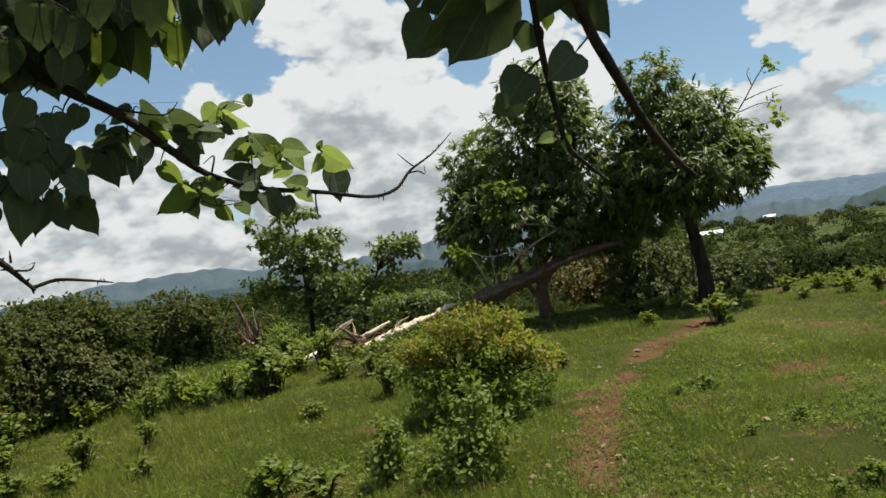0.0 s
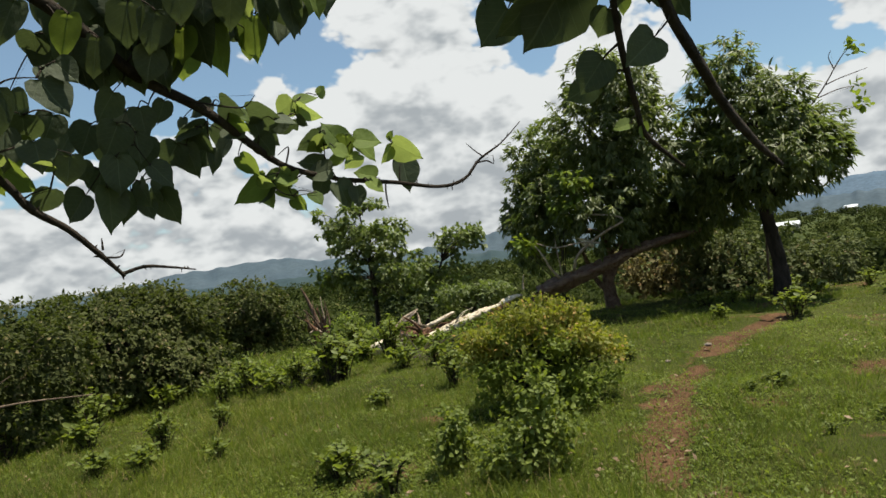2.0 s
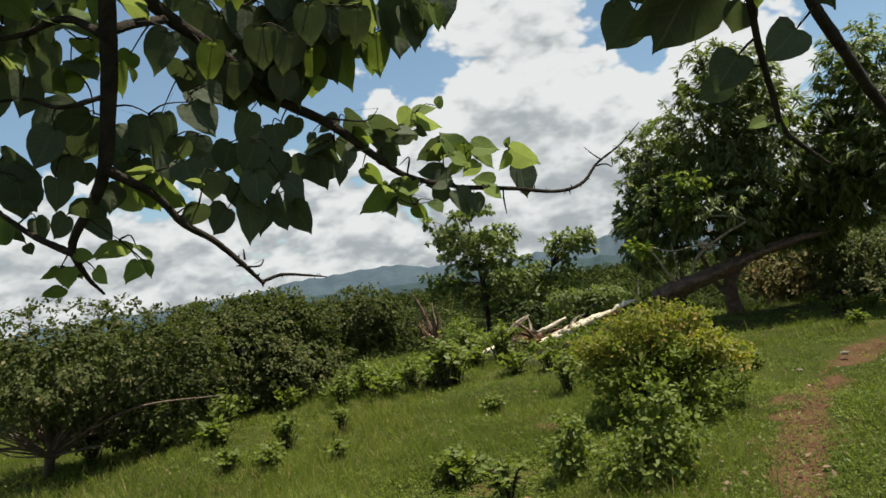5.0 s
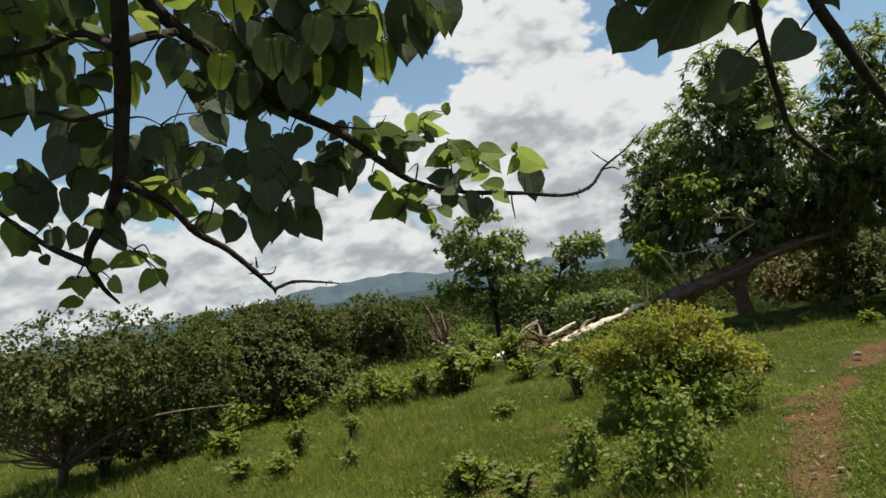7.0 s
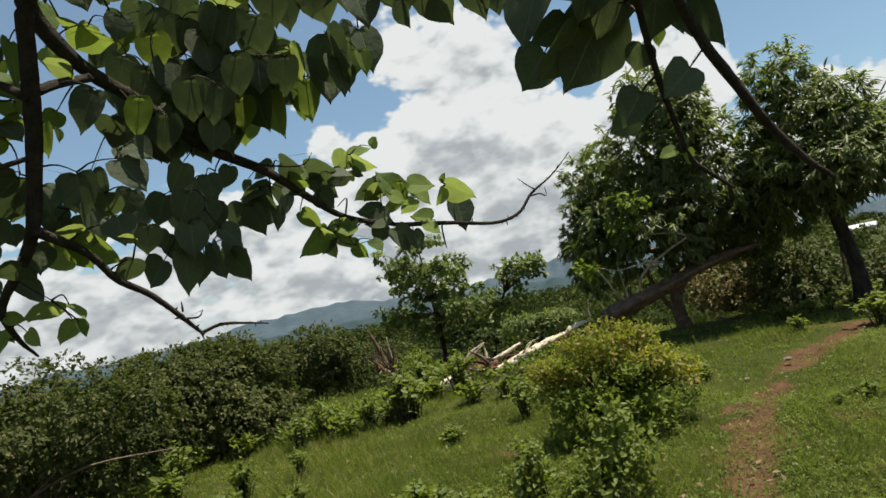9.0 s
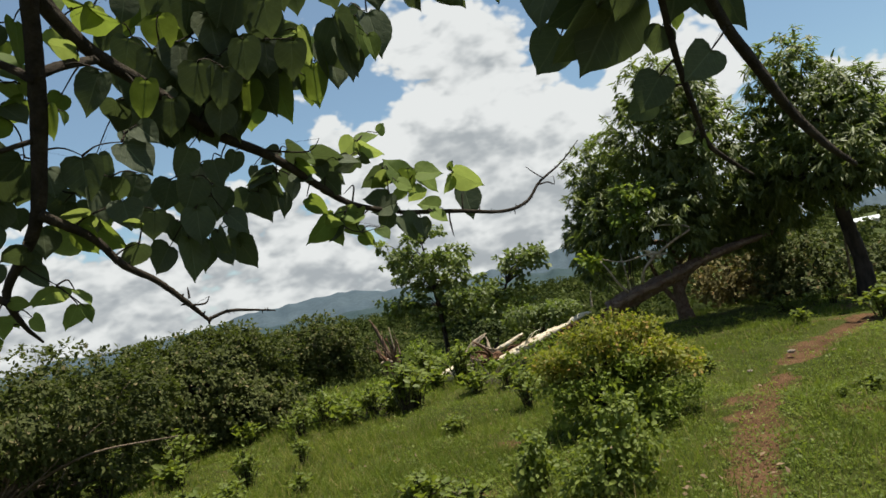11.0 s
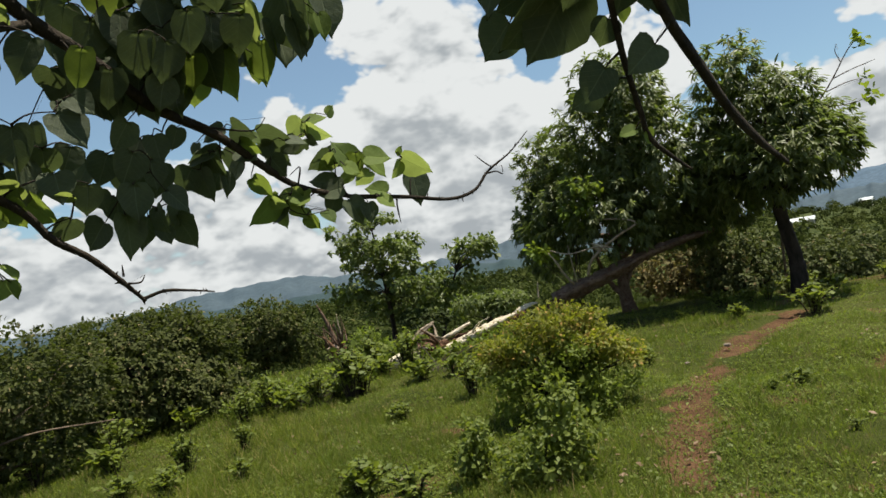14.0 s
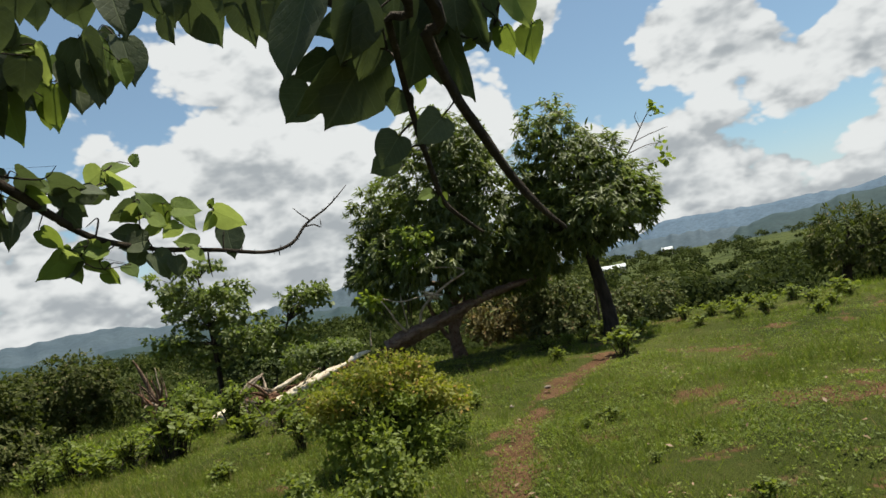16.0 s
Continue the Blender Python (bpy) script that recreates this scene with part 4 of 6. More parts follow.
splinters(fallen, (0.50, 13.22, 0.62), 14, 0.30, (-0.7, -0.1, -0.45), 0.10, ROT, 50)
splinters(fallen, (1.532, 13.111, 1.396), 6, 0.28, (-0.5, 0, 0.25), 0.06, WOOD_PALE, 60)
part("split_trunk", (*tube([(-1.744, 13.185, 0.060), (-1.194, 13.246, 0.205), (-0.688, 13.282, 0.385), (-0.316, 13.296, 0.500)],
                           [0.04, 0.080, 0.072, 0.03], 30, 10, 0.5, 43), WOOD_PALE, True), fallen, "pale bare split wood")
part("split_trunk", (*tube([(-0.330, 13.300, 0.490), (-0.200, 13.296, 0.550), (-0.020, 13.300, 0.615), (0.160, 13.292, 0.650)],
                           [0.012, 0.045, 0.040, 0.01], 20, 10, 0.5, 49), WOOD_PALE, True), fallen, "pale bare split wood")
part("bark_strip", (*tube([(-2.272, 13.256, 0.110), (-1.968, 13.305, 0.070), (-1.539, 13.361, 0.100), (-0.900, 13.400, 0.250), (-0.100, 13.400, 0.500)],
                          [0.07, 0.12, 0.12, 0.09, 0.05], 30, 9, 0.6, 44), ROT, True), fallen, "torn reddish-brown bark")
part("limb", (*tube([(-2.342, 13.397, 0.293), (-2.172, 13.425, 0.376), (-1.913, 13.465, 0.556)], [0.030, 0.028, 0.015], 12, 6, 0.2, 145), WOOD_DEAD, True), fallen, "bare grey broken limb")
part("limb", (*tube([(-1.622, 13.301, 0.286), (-1.398, 13.327, 0.372), (-1.193, 13.347, 0.462)], [0.035, 0.035, 0.02], 12, 6, 0.2, 146), WOOD_PALE, True), fallen, "pale split limb")
splinters(fallen, (-1.80, 13.20, 0.13), 12, 0.40, (-0.8, -0.1, 0.15), 0.13, ROT, 200)
splinters(fallen, (-1.25, 13.15, 0.20), 8, 0.40, (0.8, 0, 0.25), 0.12, WOOD_PALE, 220, 0.022)
splinters(fallen, (-2.10, 13.20, 0.12), 6, 0.35, (-0.8, 0, 0.3), 0.12, WOOD_DEAD, 240, 0.022)
splinters(fallen, (-2.080, 14.047, 0.043), 12, 0.42, (-0.9, 0, 0.25), 0.14, ROT, 70)
splinters(fallen, (-1.839, 14.080, 0.167), 5, 0.5, (-0.7, 0, 0.5), 0.12, WOOD_DEAD, 85)
part("limb", (*tube([(-1.852, 14.180, 0.157), (-1.539, 14.116, 0.295), (-1.240, 14.146, 0.402)], [0.05, 0.04, 0.03], 10, 6, 0.2, 45), WOOD_PALE, True), fallen)
part("limb", (*tube([(-2.480, 14.388, 0.191), (-2.297, 14.418, 0.375), (-2.014, 14.460, 0.521)], [0.06, 0.05, 0.02], 10, 6, 0.2, 46), WOOD_DEAD, True), fallen)
# bare dead branches on the leaning trunk
for line, thick in (([(0.875, 13.071, 0.887), (0.717, 12.980, 1.102), (0.615, 12.885, 1.328), (0.495, 12.890, 1.533)], 0.030),
                    ([(0.184, 12.999, 0.748), (0.194, 12.999, 0.906), (0.223, 12.998, 1.039)], 0.022),
                    ([(1.161, 13.149, 0.985), (1.238, 13.041, 1.244), (1.475, 13.017, 1.446), (1.800, 12.875, 1.644), (2.117, 12.827, 1.800), (1.886, 12.862, 1.916), (1.359, 12.929, 1.998)], 0.035),
                    ([(1.683, 12.991, 1.440), (1.313, 12.934, 1.488), (0.861, 12.871, 1.453), (0.532, 12.889, 1.570)], 0.022),
                    ([(0.931, 13.067, 0.911), (0.889, 12.970, 1.291), (0.868, 12.971, 1.610)], 0.018)):
    part("dead_branch", (*tube(line, [thick * 0.8, thick * 0.65, thick * 0.35], 18, 6, 0.25, 47), WOOD_DEAD, True), fallen, "bare dead branch")
# a pale broken length of trunk lies in the weeds
billet = thing("log", (-2.63, 13.18, -0.09), "short pale broken log lying in the weeds", "log")
part("bole", (*tube([(-2.790, 12.600, -0.060), (-2.590, 12.637, 0.030), (-2.354, 12.683, 0.090)], [0.09, 0.12, 0.10], 14, 10, 0.3, 48), WOOD_PALE, True), billet)
splinters(billet, (-2.370, 12.683, 0.085), 5, 0.25, (0.9, 0, 0.1), 0.05, WOOD_DEAD, 95)

stump = thing("tree_stump", (-4.21, 14.63, -0.15), "tall splintered brown tree stump", "stump")
part("bole", (*tube([(-4.09, 14.31, -0.14), (-4.155, 14.413, 0.151), (-4.231, 14.391, 0.422)], [0.14, 0.12, 0.09], 12, 10, 0.4, 101), ROT, True), stump)
splinters(stump, (-4.138, 14.418, 0.289), 7, 0.34, (-0.45, 0, 0.7), 0.12, ROT, 110, 0.03)
part("splinter", (*tube([(-4.081, 14.434, 0.221), (-4.200, 14.400, 0.674), (-4.292, 14.373, 0.993), (-4.399, 14.340, 1.266)], [0.05, 0.04, 0.03, 0.010], 14, 6, 0.5, 130), BARK_BROWN, False), stump)
part("splinter", (*tube([(-3.975, 14.464, 0.191), (-4.046, 14.444, 0.508), (-4.141, 14.417, 0.805)], [0.05, 0.035, 0.012], 12, 6, 0.5, 131), ROT, False), stump)
part("splinter", (*tube([(-4.003, 14.456, 0.501), (-4.033, 14.448, 0.800), (-4.038, 14.446, 1.036)], [0.03, 0.02, 0.008], 10, 5, 0.5, 132), WOOD_DEAD, False), stump)
part("splinter", (*tube([(-4.304, 14.265, 0.296), (-4.168, 14.305, 0.354), (-4.079, 14.331, 0.292)], [0.03, 0.05, 0.04], 10, 6, 0.5, 133), WOOD_DEAD, False), stump)
splinters(stump, (-4.05, 14.40, 0.35), 10, 0.55, (-0.35, 0, 0.9), 0.10, BARK_BROWN, 150, 0.022)
splinters(stump, (-3.880, 14.386, 0.049), 6, 0.3, (0.4, 0, 0.6), 0.12, ROT, 135)

# a bare sapling rises behind the mango crown
sapling = thing("sapling", (5.10, 14.60, 0.00), "thin bare sapling with a few leaf tufts", "tree")
part("stem", (*tube([(5.10, 14.60, 0.00), (5.150, 14.400, 1.430), (5.602, 14.332, 2.831), (6.356, 14.137, 3.784), (6.704, 13.975, 4.332), (6.894, 13.882, 4.544)], [0.03, 0.026, 0.02, 0.014, 0.010, 0.006], 40, 6, 0.1, 140), BARK_GREY, True), sapling)
for line in ([(6.447, 14.096, 3.901), (6.712, 13.971, 3.987), (7.087, 13.785, 4.063)], [(6.296, 14.164, 3.681), (6.642, 14.005, 3.775), (6.901, 13.879, 3.770)],
             [(6.197, 14.207, 3.413), (6.595, 14.027, 3.362), (6.951, 13.854, 3.396)], [(6.593, 14.028, 4.188), (6.542, 14.052, 4.408), (6.585, 14.032, 4.535)]):
    part("branch", (*tube(line, [0.012, 0.008, 0.004], 10, 5, 0.1, 141), BARK_GREY, True), sapling)
_r = np.random.default_rng(142)
for c, n in (((6.882, 13.889, 4.513), 14), ((6.906, 13.877, 3.814), 9), ((6.969, 13.845, 3.392), 14), ((6.718, 13.969, 3.449), 4)):
    _p = np.array(c) + _r.normal(0, 0.07, (n, 3))
    for _q in _p:
        part("leaf", (*scatter(BROAD, _q[None], _r.normal(0, 1, (1, 3)) + (0, 0, -0.4), 0.12 + 0.09 * _r.random(1), _r), LEAF_FRESH, False), sapling)

# ---- weeds and shrubs in the pasture ----


def weed(label, height, width, leaf, size, count, seed):
    """A leafy weed clump about the origin: upright stems with leaves along them."""
    rng = np.random.default_rng(seed)
    clump = thing("weed_clump", (0, 0, 0), label, "weed", "weeds in the pasture")
    stems = max(4, int(count / 14))
    places, ways = [], []
    for k in range(stems):
        turn, lean = rng.random() * 6.3, rng.random() ** 0.7
        end = np.array((math.cos(turn) * width * lean, math.sin(turn) * width * lean, height * (1.05 - 0.45 * lean) * (0.7 + 0.35 * rng.random())))
        mid = end * 0.5 + (0, 0, height * 0.1)
        foot = np.array((end[0] * 0.15, end[1] * 0.15, -0.05))
        v, f = tube([foot, mid, end], [0.007, 0.005, 0.003], 7, 4, 0.1, seed + k)
        part("stem", (v, f, BARK_TWIG, True), clump)
        s = 0.2 + 0.85 * rng.random(count // stems) ** 0.8
        line = curve_points([foot, mid, end], 40)
        places.append(line[np.clip((s * 39).astype(int), 0, 39)] + rng.normal(0, 0.012, (len(s), 3)))
        w = rng.normal(0, 1, (len(s), 3))
        w[:, 2] = 0.15 + 0.35 * rng.normal(0, 1, len(s))
        ways.append(w)
    p, w = np.concatenate(places), np.concatenate(ways)
    part("foliage", (*scatter(BROAD, p, w, size * (0.6 + 0.7 * rng.random(len(p))), rng, 0.9), leaf, False), clump)
    return clump


PROTOTYPES = [weed("low leafy green weed clump growing in the grass", 0.34, 0.22, LEAF_WEED, 0.062, 230, 201),
              weed("bright green broad-leaved weed clump in the grass", 0.30, 0.30, LEAF_WEED, 0.070, 220, 202),
              weed("tall leafy green weed clump in the grass", 0.55, 0.26, LEAF_WEED, 0.064, 360, 203)]


def place_weeds(spots):
    for k, (spot, kind, size) in enumerate(spots):
        x, y, _ = spot
        turn = (k * 77) % 360
        m = Matrix.Translation((x, y, float(turf_height(np.array(x), np.array(y))))) @ Matrix.Rotation(radians(turn), 4, "Z") @ Matrix.Scale(size, 4)
        copy_thing(PROTOTYPES[kind], m)


place_weeds([((-4.38, 9.83, -0.17), 2, 1.0), ((-4.13, 10.24, -0.15), 2, 1.2), ((-3.73, 10.15, -0.14), 1, 1.3), ((-3.42, 10.38, -0.13), 2, 1.1), ((-3.19, 10.61, -0.12), 1, 1.2), ((-2.86, 10.33, -0.11), 2, 1.7), ((-2.78, 10.68, -0.10), 2, 1.5),
             ((-5.48, 10.34, -0.20), 1, 1.3), ((-4.08, 7.46, -0.16), 2, 1.0), ((-6.15, 10.04, -0.23), 1, 1.4), ((-5.97, 9.22, -0.22), 1, 1.2), ((-3.58, 7.93, -0.14), 2, 0.7), ((-1.57, 5.48, -0.06), 1, 1.0), ((-3.86, 6.69, -0.15), 0, 0.9)])
place_weeds([((-1.69, 7.92, -0.07), 1, 0.7), ((-2.55, 11.70, -0.09), 1, 1.3), ((-1.82, 10.66, -0.07), 1, 1.3), ((-1.32, 10.53, -0.05), 1, 1.2), ((-2.26, 11.99, -0.08), 2, 1.5), ((-3.00, 12.43, -0.11), 2, 1.5), ((4.02, 10.65, 0.03), 0, 1.6), ((41.95, 76.89, -6.00), 1, 1.5),
             ((2.28, 6.63, 0.02), 1, 0.55), ((1.21, 8.67, 0.01), 1, 0.8), ((3.19, 11.26, 0.02), 1, 0.8), ((7.21, 11.75, 0.05), 2, 0.75), ((7.25, 10.39, 0.05), 1, 0.8), ((5.26, 12.96, 0.04), 1, 1.2)])
place_weeds([((-5.63, 8.63, -0.21), 2, 1.2), ((-5.30, 8.05, -0.23), 1, 1.3), ((-6.30, 7.95, -0.24), 2, 1.3), ((-7.05, 7.75, -0.26), 2, 1.2), ((-4.27, 6.46, -0.17), 1, 0.9), ((-6.38, 10.37, -0.24), 1, 1.1), ((-3.78, 6.47, -0.15), 0, 0.9), 
             ((-3.07, 6.58, -0.12), 0, 0.8), ((-1.70, 8.01, -0.07), 0, 0.8), ((52.60, 66.83, -6.01), 1, 1.6), ((9.33, 12.42, 0.06), 1, 1.2), ((6.94, 13.23, 0.05), 1, 1.0), ((8.14, 13.99, 0.05), 1, 1.0), ((0.35, 7.12, 0.00), 2, 0.9)])
place_weeds([((3.36, 13.03, 0.0), 0, 1.05), ((3.89, 12.91, 0.0), 1, 0.99), ((4.19, 13.02, 0.0), 0, 0.93), ((4.90, 13.91, 0.0), 0, 1.05), ((5.45, 14.42, 0.0), 1, 1.09), ((5.76, 14.16, 0.0), 0, 0.70), ((6.50, 14.75, 0.0), 0, 1.24), ((6.48, 13.48, 0.0), 0, 1.16), ((5.96, 11.88, 0.0), 1, 0.75), ((7.11, 13.41, 0.0), 0, 0.82), ((7.36, 13.17, 0.0), 0, 1.13), ((6.85, 12.05, 0.0), 1, 1.09), ((7.96, 13.01, 0.0), 1, 1.16), ((8.75, 13.20, 0.0), 0, 1.21), ((8.20, 11.82, 0.0), 0, 1.12), ((8.25, 11.40, 0.0), 0, 0.87), ((8.98, 11.87, 0.0), 0, 0.82)])
place_weeds([((2.28, 6.71, 0.0), 1, 0.45), ((2.01, 6.49, 0.0), 1, 0.35), ((2.30, 4.06, 0.0), 1, 0.50), ((2.00, 3.92, 0.0), 1, 0.45), ((2.08, 5.13, 0.0), 0, 0.35), ((2.57, 5.38, 0.0), 0, 0.40), ((-1.65, 7.89, 0.0), 0, 0.70), ((0.51, 19.18, 0.0), 1, 0.50), ((3.45, 13.01, 0.0), 1, 0.70), ((2.61, 12.54, 0.0), 0, 0.80), ((1.34, 8.83, 0.0), 0, 0.60), ((-1.59, 5.59, 0.0), 0, 0.90)])
for _ob in PROTOTYPES:
    _spot = {0: (-1.05, 4.95, -0.00), 1: (0.56, 7.86, 0.00), 2: (-0.88, 8.67, -0.03)}[PROTOTYPES.index(_ob)]
    _ob.location = (_spot[0], _spot[1], float(ground_height(_spot[0], _spot[1])))

# ---- houses across the slope ----


def house(base, wide, deep, high, turn, label):
    home = thing("house", base, label, "house")
    home.rotation_euler = (0, 0, radians(turn))
    bm = bmesh.new()
    bmesh.ops.create_cube(bm, size=1.0, matrix=Matrix.Translation((0, 0, high / 2 - 0.5)) @ Matrix.Diagonal((wide, deep, high + 1.0, 1)))
    me = bpy.data.meshes.new("wall")
    bm.to_mesh(me)
    bm.free()
    me.materials.append(PLASTER)
    part("wall", me, home)
    w, d, e = wide / 2 + 0.4, deep / 2 + 0.4, 0.06
    verts = [(-w, -d, high), (w, -d, high), (w, 0, high + 0.9), (-w, 0, high + 0.9), (-w, d, high), (w, d, high)]
    verts += [(x, y, z + e) for x, y, z in verts]
    faces = [(0, 1, 2, 3), (3, 2, 5, 4), (6, 9, 8, 7), (9, 10, 11, 8), (0, 6, 7, 1), (4, 5, 11, 10), (1, 7, 8, 2), (2, 8, 11, 5), (0, 3, 9, 6), (3, 4, 10, 9)]
    part("roof", mesh_of("roof", verts, faces, ROOF), home, "pale sheet-metal roof")
    for x in (-wide * 0.25, wide * 0.25):
        pane = mesh_of("window", [(x - 0.5, -deep / 2 - 0.03, 0.9), (x + 0.5, -deep / 2 - 0.03, 0.9), (x + 0.5, -deep / 2 - 0.03, 1.9), (x - 0.5, -deep / 2 - 0.03, 1.9),
                                  (x - 0.5, -deep / 2 + 0.05, 0.9), (x + 0.5, -deep / 2 + 0.05, 0.9), (x + 0.5, -deep / 2 + 0.05, 1.9), (x - 0.5, -deep / 2 + 0.05, 1.9)],
                       [(0, 1, 2, 3), (0, 4, 5, 1), (3, 2, 6, 7), (1, 5, 6, 2), (0, 3, 7, 4)], BARK_DARK)
        part("window", pane, home)
    return home


for _az, _far, _wide, _label in ((20.6, 205.0, 8.5, "low house with a pale sheet-metal roof"), (25.2, 285.0, 3.5, "distant low house with a pale roof")):
    _x, _y = _far * math.sin(radians(_az)), _far * math.cos(radians(_az))
    house((_x, _y, float(ground_height(_x, _y))), _wide, 6.0, 2.0, -_az - 4, _label)

# ---- the heart-leaved tree over the viewpoint ----


def heart_leaf(seed, lobe, mat):
    """A heart-shaped leaf about 1 long, cupped along its midrib, with its stalk."""
    rng = np.random.default_rng(seed)
    half = [(0.0, 0.05), (0.14, -0.02), (0.33, 0.0), (0.46, 0.13), (0.495, 0.31), (0.46, 0.49), (0.365, 0.66), (0.225, 0.80), (0.08, 0.91), (0.0, 1.0)]
    bend, curl = rng.uniform(0.05, 0.22), rng.uniform(0.02, 0.20)
    verts, faces = [], []
    for side in (1, -1):
        start = len(verts)
        for k, (x, y) in enumerate(half):
            for s in (0.0, 0.5, 1.0):
                px = side * x * s * (lobe if side > 0 else 1.0) * (1 + 0.04 * rng.normal())
                py = y if s == 1.0 else max(0.04, y) if y < 0.05 else y + (1 - s) * 0.02
                pz = bend * (abs(px) ** 1.4) * 1.6 - curl * y * y + 0.015 * math.sin(9 * y + 3 * s)
                verts.append((px, py, pz))
        for k in range(len(half) - 1):
            for s in range(2):
                a, b = start + k * 3 + s, start + (k + 1) * 3 + s
                faces.append((a, a + 1, b + 1, b) if side > 0 else (a, b, b + 1, a + 1))
    return mesh_of("leaf", verts, faces, mat, True)


SHAPES = ((1, 1.0), (2, 0.85), (3, 1.1), (4, 0.95), (5, 1.0))
LEAF_TONES = [[heart_leaf(s, lobe, mat) for s, lobe in SHAPES] for mat in (LEAF_HEART_SHADED, LEAF_HEART_MID, LEAF_YOUNG_SUNLIT)]
shade_tree = thing("shade_tree", (-1.7, -1.3, float(ground_height(-1.7, -1.3))), "spreading tree with dark heart-shaped leaves and thorny bare twigs", "tree")
BASE = np.array(shade_tree.matrix_basis.translation)
part("trunk", (*tube([(-1.7, -1.3, -0.1), (-1.65, -1.25, 1.0), (-1.55, -1.0, 2.2), (-1.5, -0.7, 2.9)], [0.17, 0.14, 0.12, 0.09], 24, 12, 0.2, 301), BARK_GREY, True), shade_tree)
BOUGHS = []
# the long bough that reaches out to the bare thorny tip
BOUGHS.append(([(-1.5, -0.7, 2.9), (-1.45, 0.2, 2.9), (-0.997, 1.102, 2.518), (-1.013, 1.266, 2.394), (-1.000, 1.397, 2.306), (-0.956, 1.553, 2.242), (-0.898, 1.719, 2.146), (-0.803, 1.870, 2.080), (-0.724, 2.005, 1.989), (-0.661, 2.128, 1.927), (-0.528, 2.264, 1.883)],
               [0.05, 0.034, 0.026, 0.021, 0.018, 0.017, 0.0155, 0.014, 0.012, 0.010, 0.007]))
BOUGHS.append(([(-0.537, 2.262, 1.885), (-0.375, 2.391, 1.866), (-0.231, 2.506, 1.842), (-0.140, 2.561, 1.863), (-0.079, 2.612, 1.931), (0.012, 2.661, 1.991), (0.093, 2.708, 2.068)], [0.0085, 0.007, 0.006, 0.006, 0.005, 0.003, 0.0015]))
# a stem that hangs down, and its two ends
BOUGHS.append(([(-1.5, -0.7, 2.85), (-1.3, 0.2, 2.95), (-0.881, 1.090, 2.510), (-0.942, 1.158, 2.342), (-0.985, 1.200, 2.213), (-1.027, 1.231, 2.085), (-1.077, 1.255, 1.950), (-1.137, 1.271, 1.861), (-1.207, 1.277, 1.783), (-1.225, 1.328, 1.713), (-1.232, 1.387, 1.667)],
               [0.04, 0.026, 0.02, 0.018, 0.0175, 0.017, 0.015, 0.012, 0.009, 0.006, 0.003]))
BOUGHS.append(([(-1.079, 1.254, 1.925), (-1.022, 1.334, 1.864), (-0.995, 1.377, 1.802), (-0.953, 1.428, 1.756), (-0.914, 1.474, 1.695), (-0.884, 1.513, 1.640)], [0.012, 0.009, 0.0085, 0.0075, 0.0065, 0.004]))
BOUGHS.append(([(-0.888, 1.511, 1.646), (-0.850, 1.542, 1.657), (-0.805, 1.575, 1.649), (-0.763, 1.616, 1.637)], [0.0045, 0.004, 0.003, 0.0015]))
BOUGHS.append(([(-1.205, 1.279, 1.757), (-1.293, 1.266, 1.810), (-1.372, 1.259, 1.875), (-1.456, 1.243, 1.954)], [0.009, 0.007, 0.005, 0.003]))
BOUGHS.append(([(-0.995, 1.205, 2.193), (-0.987, 1.285, 2.233), (-0.992, 1.403, 2.281)], [0.012, 0.010, 0.010]))
BOUGHS.append(([(-1.040, 1.221, 2.067), (-1.137, 1.206, 2.061), (-1.216, 1.201, 2.094), (-1.320, 1.169, 2.091)], [0.006, 0.005, 0.004, 0.003]))
BOUGHS.append(([(-0.992, 1.195, 2.177), (-1.080, 1.189, 2.233), (-1.213, 1.204, 2.232), (-1.325, 1.164, 2.222)], [0.010, 0.008, 0.006, 0.003]))
# the boughs that hang before the mango crowns
BOUGHS.append(([(-1.5, -0.7, 2.9), (-0.7, -0.1, 2.95), (0.182, 0.927, 2.139), (0.244, 1.071, 2.016), (0.282, 1.135, 1.940), (0.340, 1.195, 1.854), (0.387, 1.246, 1.790), (0.439, 1.277, 1.726), (0.491, 1.306, 1.681)], [0.04, 0.024, 0.012, 0.0095, 0.009, 0.009, 0.0085, 0.007, 0.004]))
BOUGHS.append(([(-0.7, -0.1, 2.95), (0.142, 0.907, 2.140), (0.181, 1.046, 2.040), (0.199, 1.135, 1.974), (0.217, 1.205, 1.898), (0.238, 1.256, 1.822), (0.255, 1.289, 1.768), (0.302, 1.316, 1.723), (0.328, 1.328, 1.702)], [0.018, 0.009, 0.0065, 0.006, 0.006, 0.0055, 0.005, 0.0035, 0.002]))
BOUGHS.append(([(-1.5, -0.7, 2.9), (-1.0, 0.3, 3.0), (-0.6, 1.0, 2.75), (0.040, 1.452, 2.315), (0.251, 1.288, 2.166), (0.422, 1.303, 2.079), (0.476, 1.308, 2.072)], [0.05, 0.03, 0.02, 0.014, 0.009, 0.005, 0.002]))
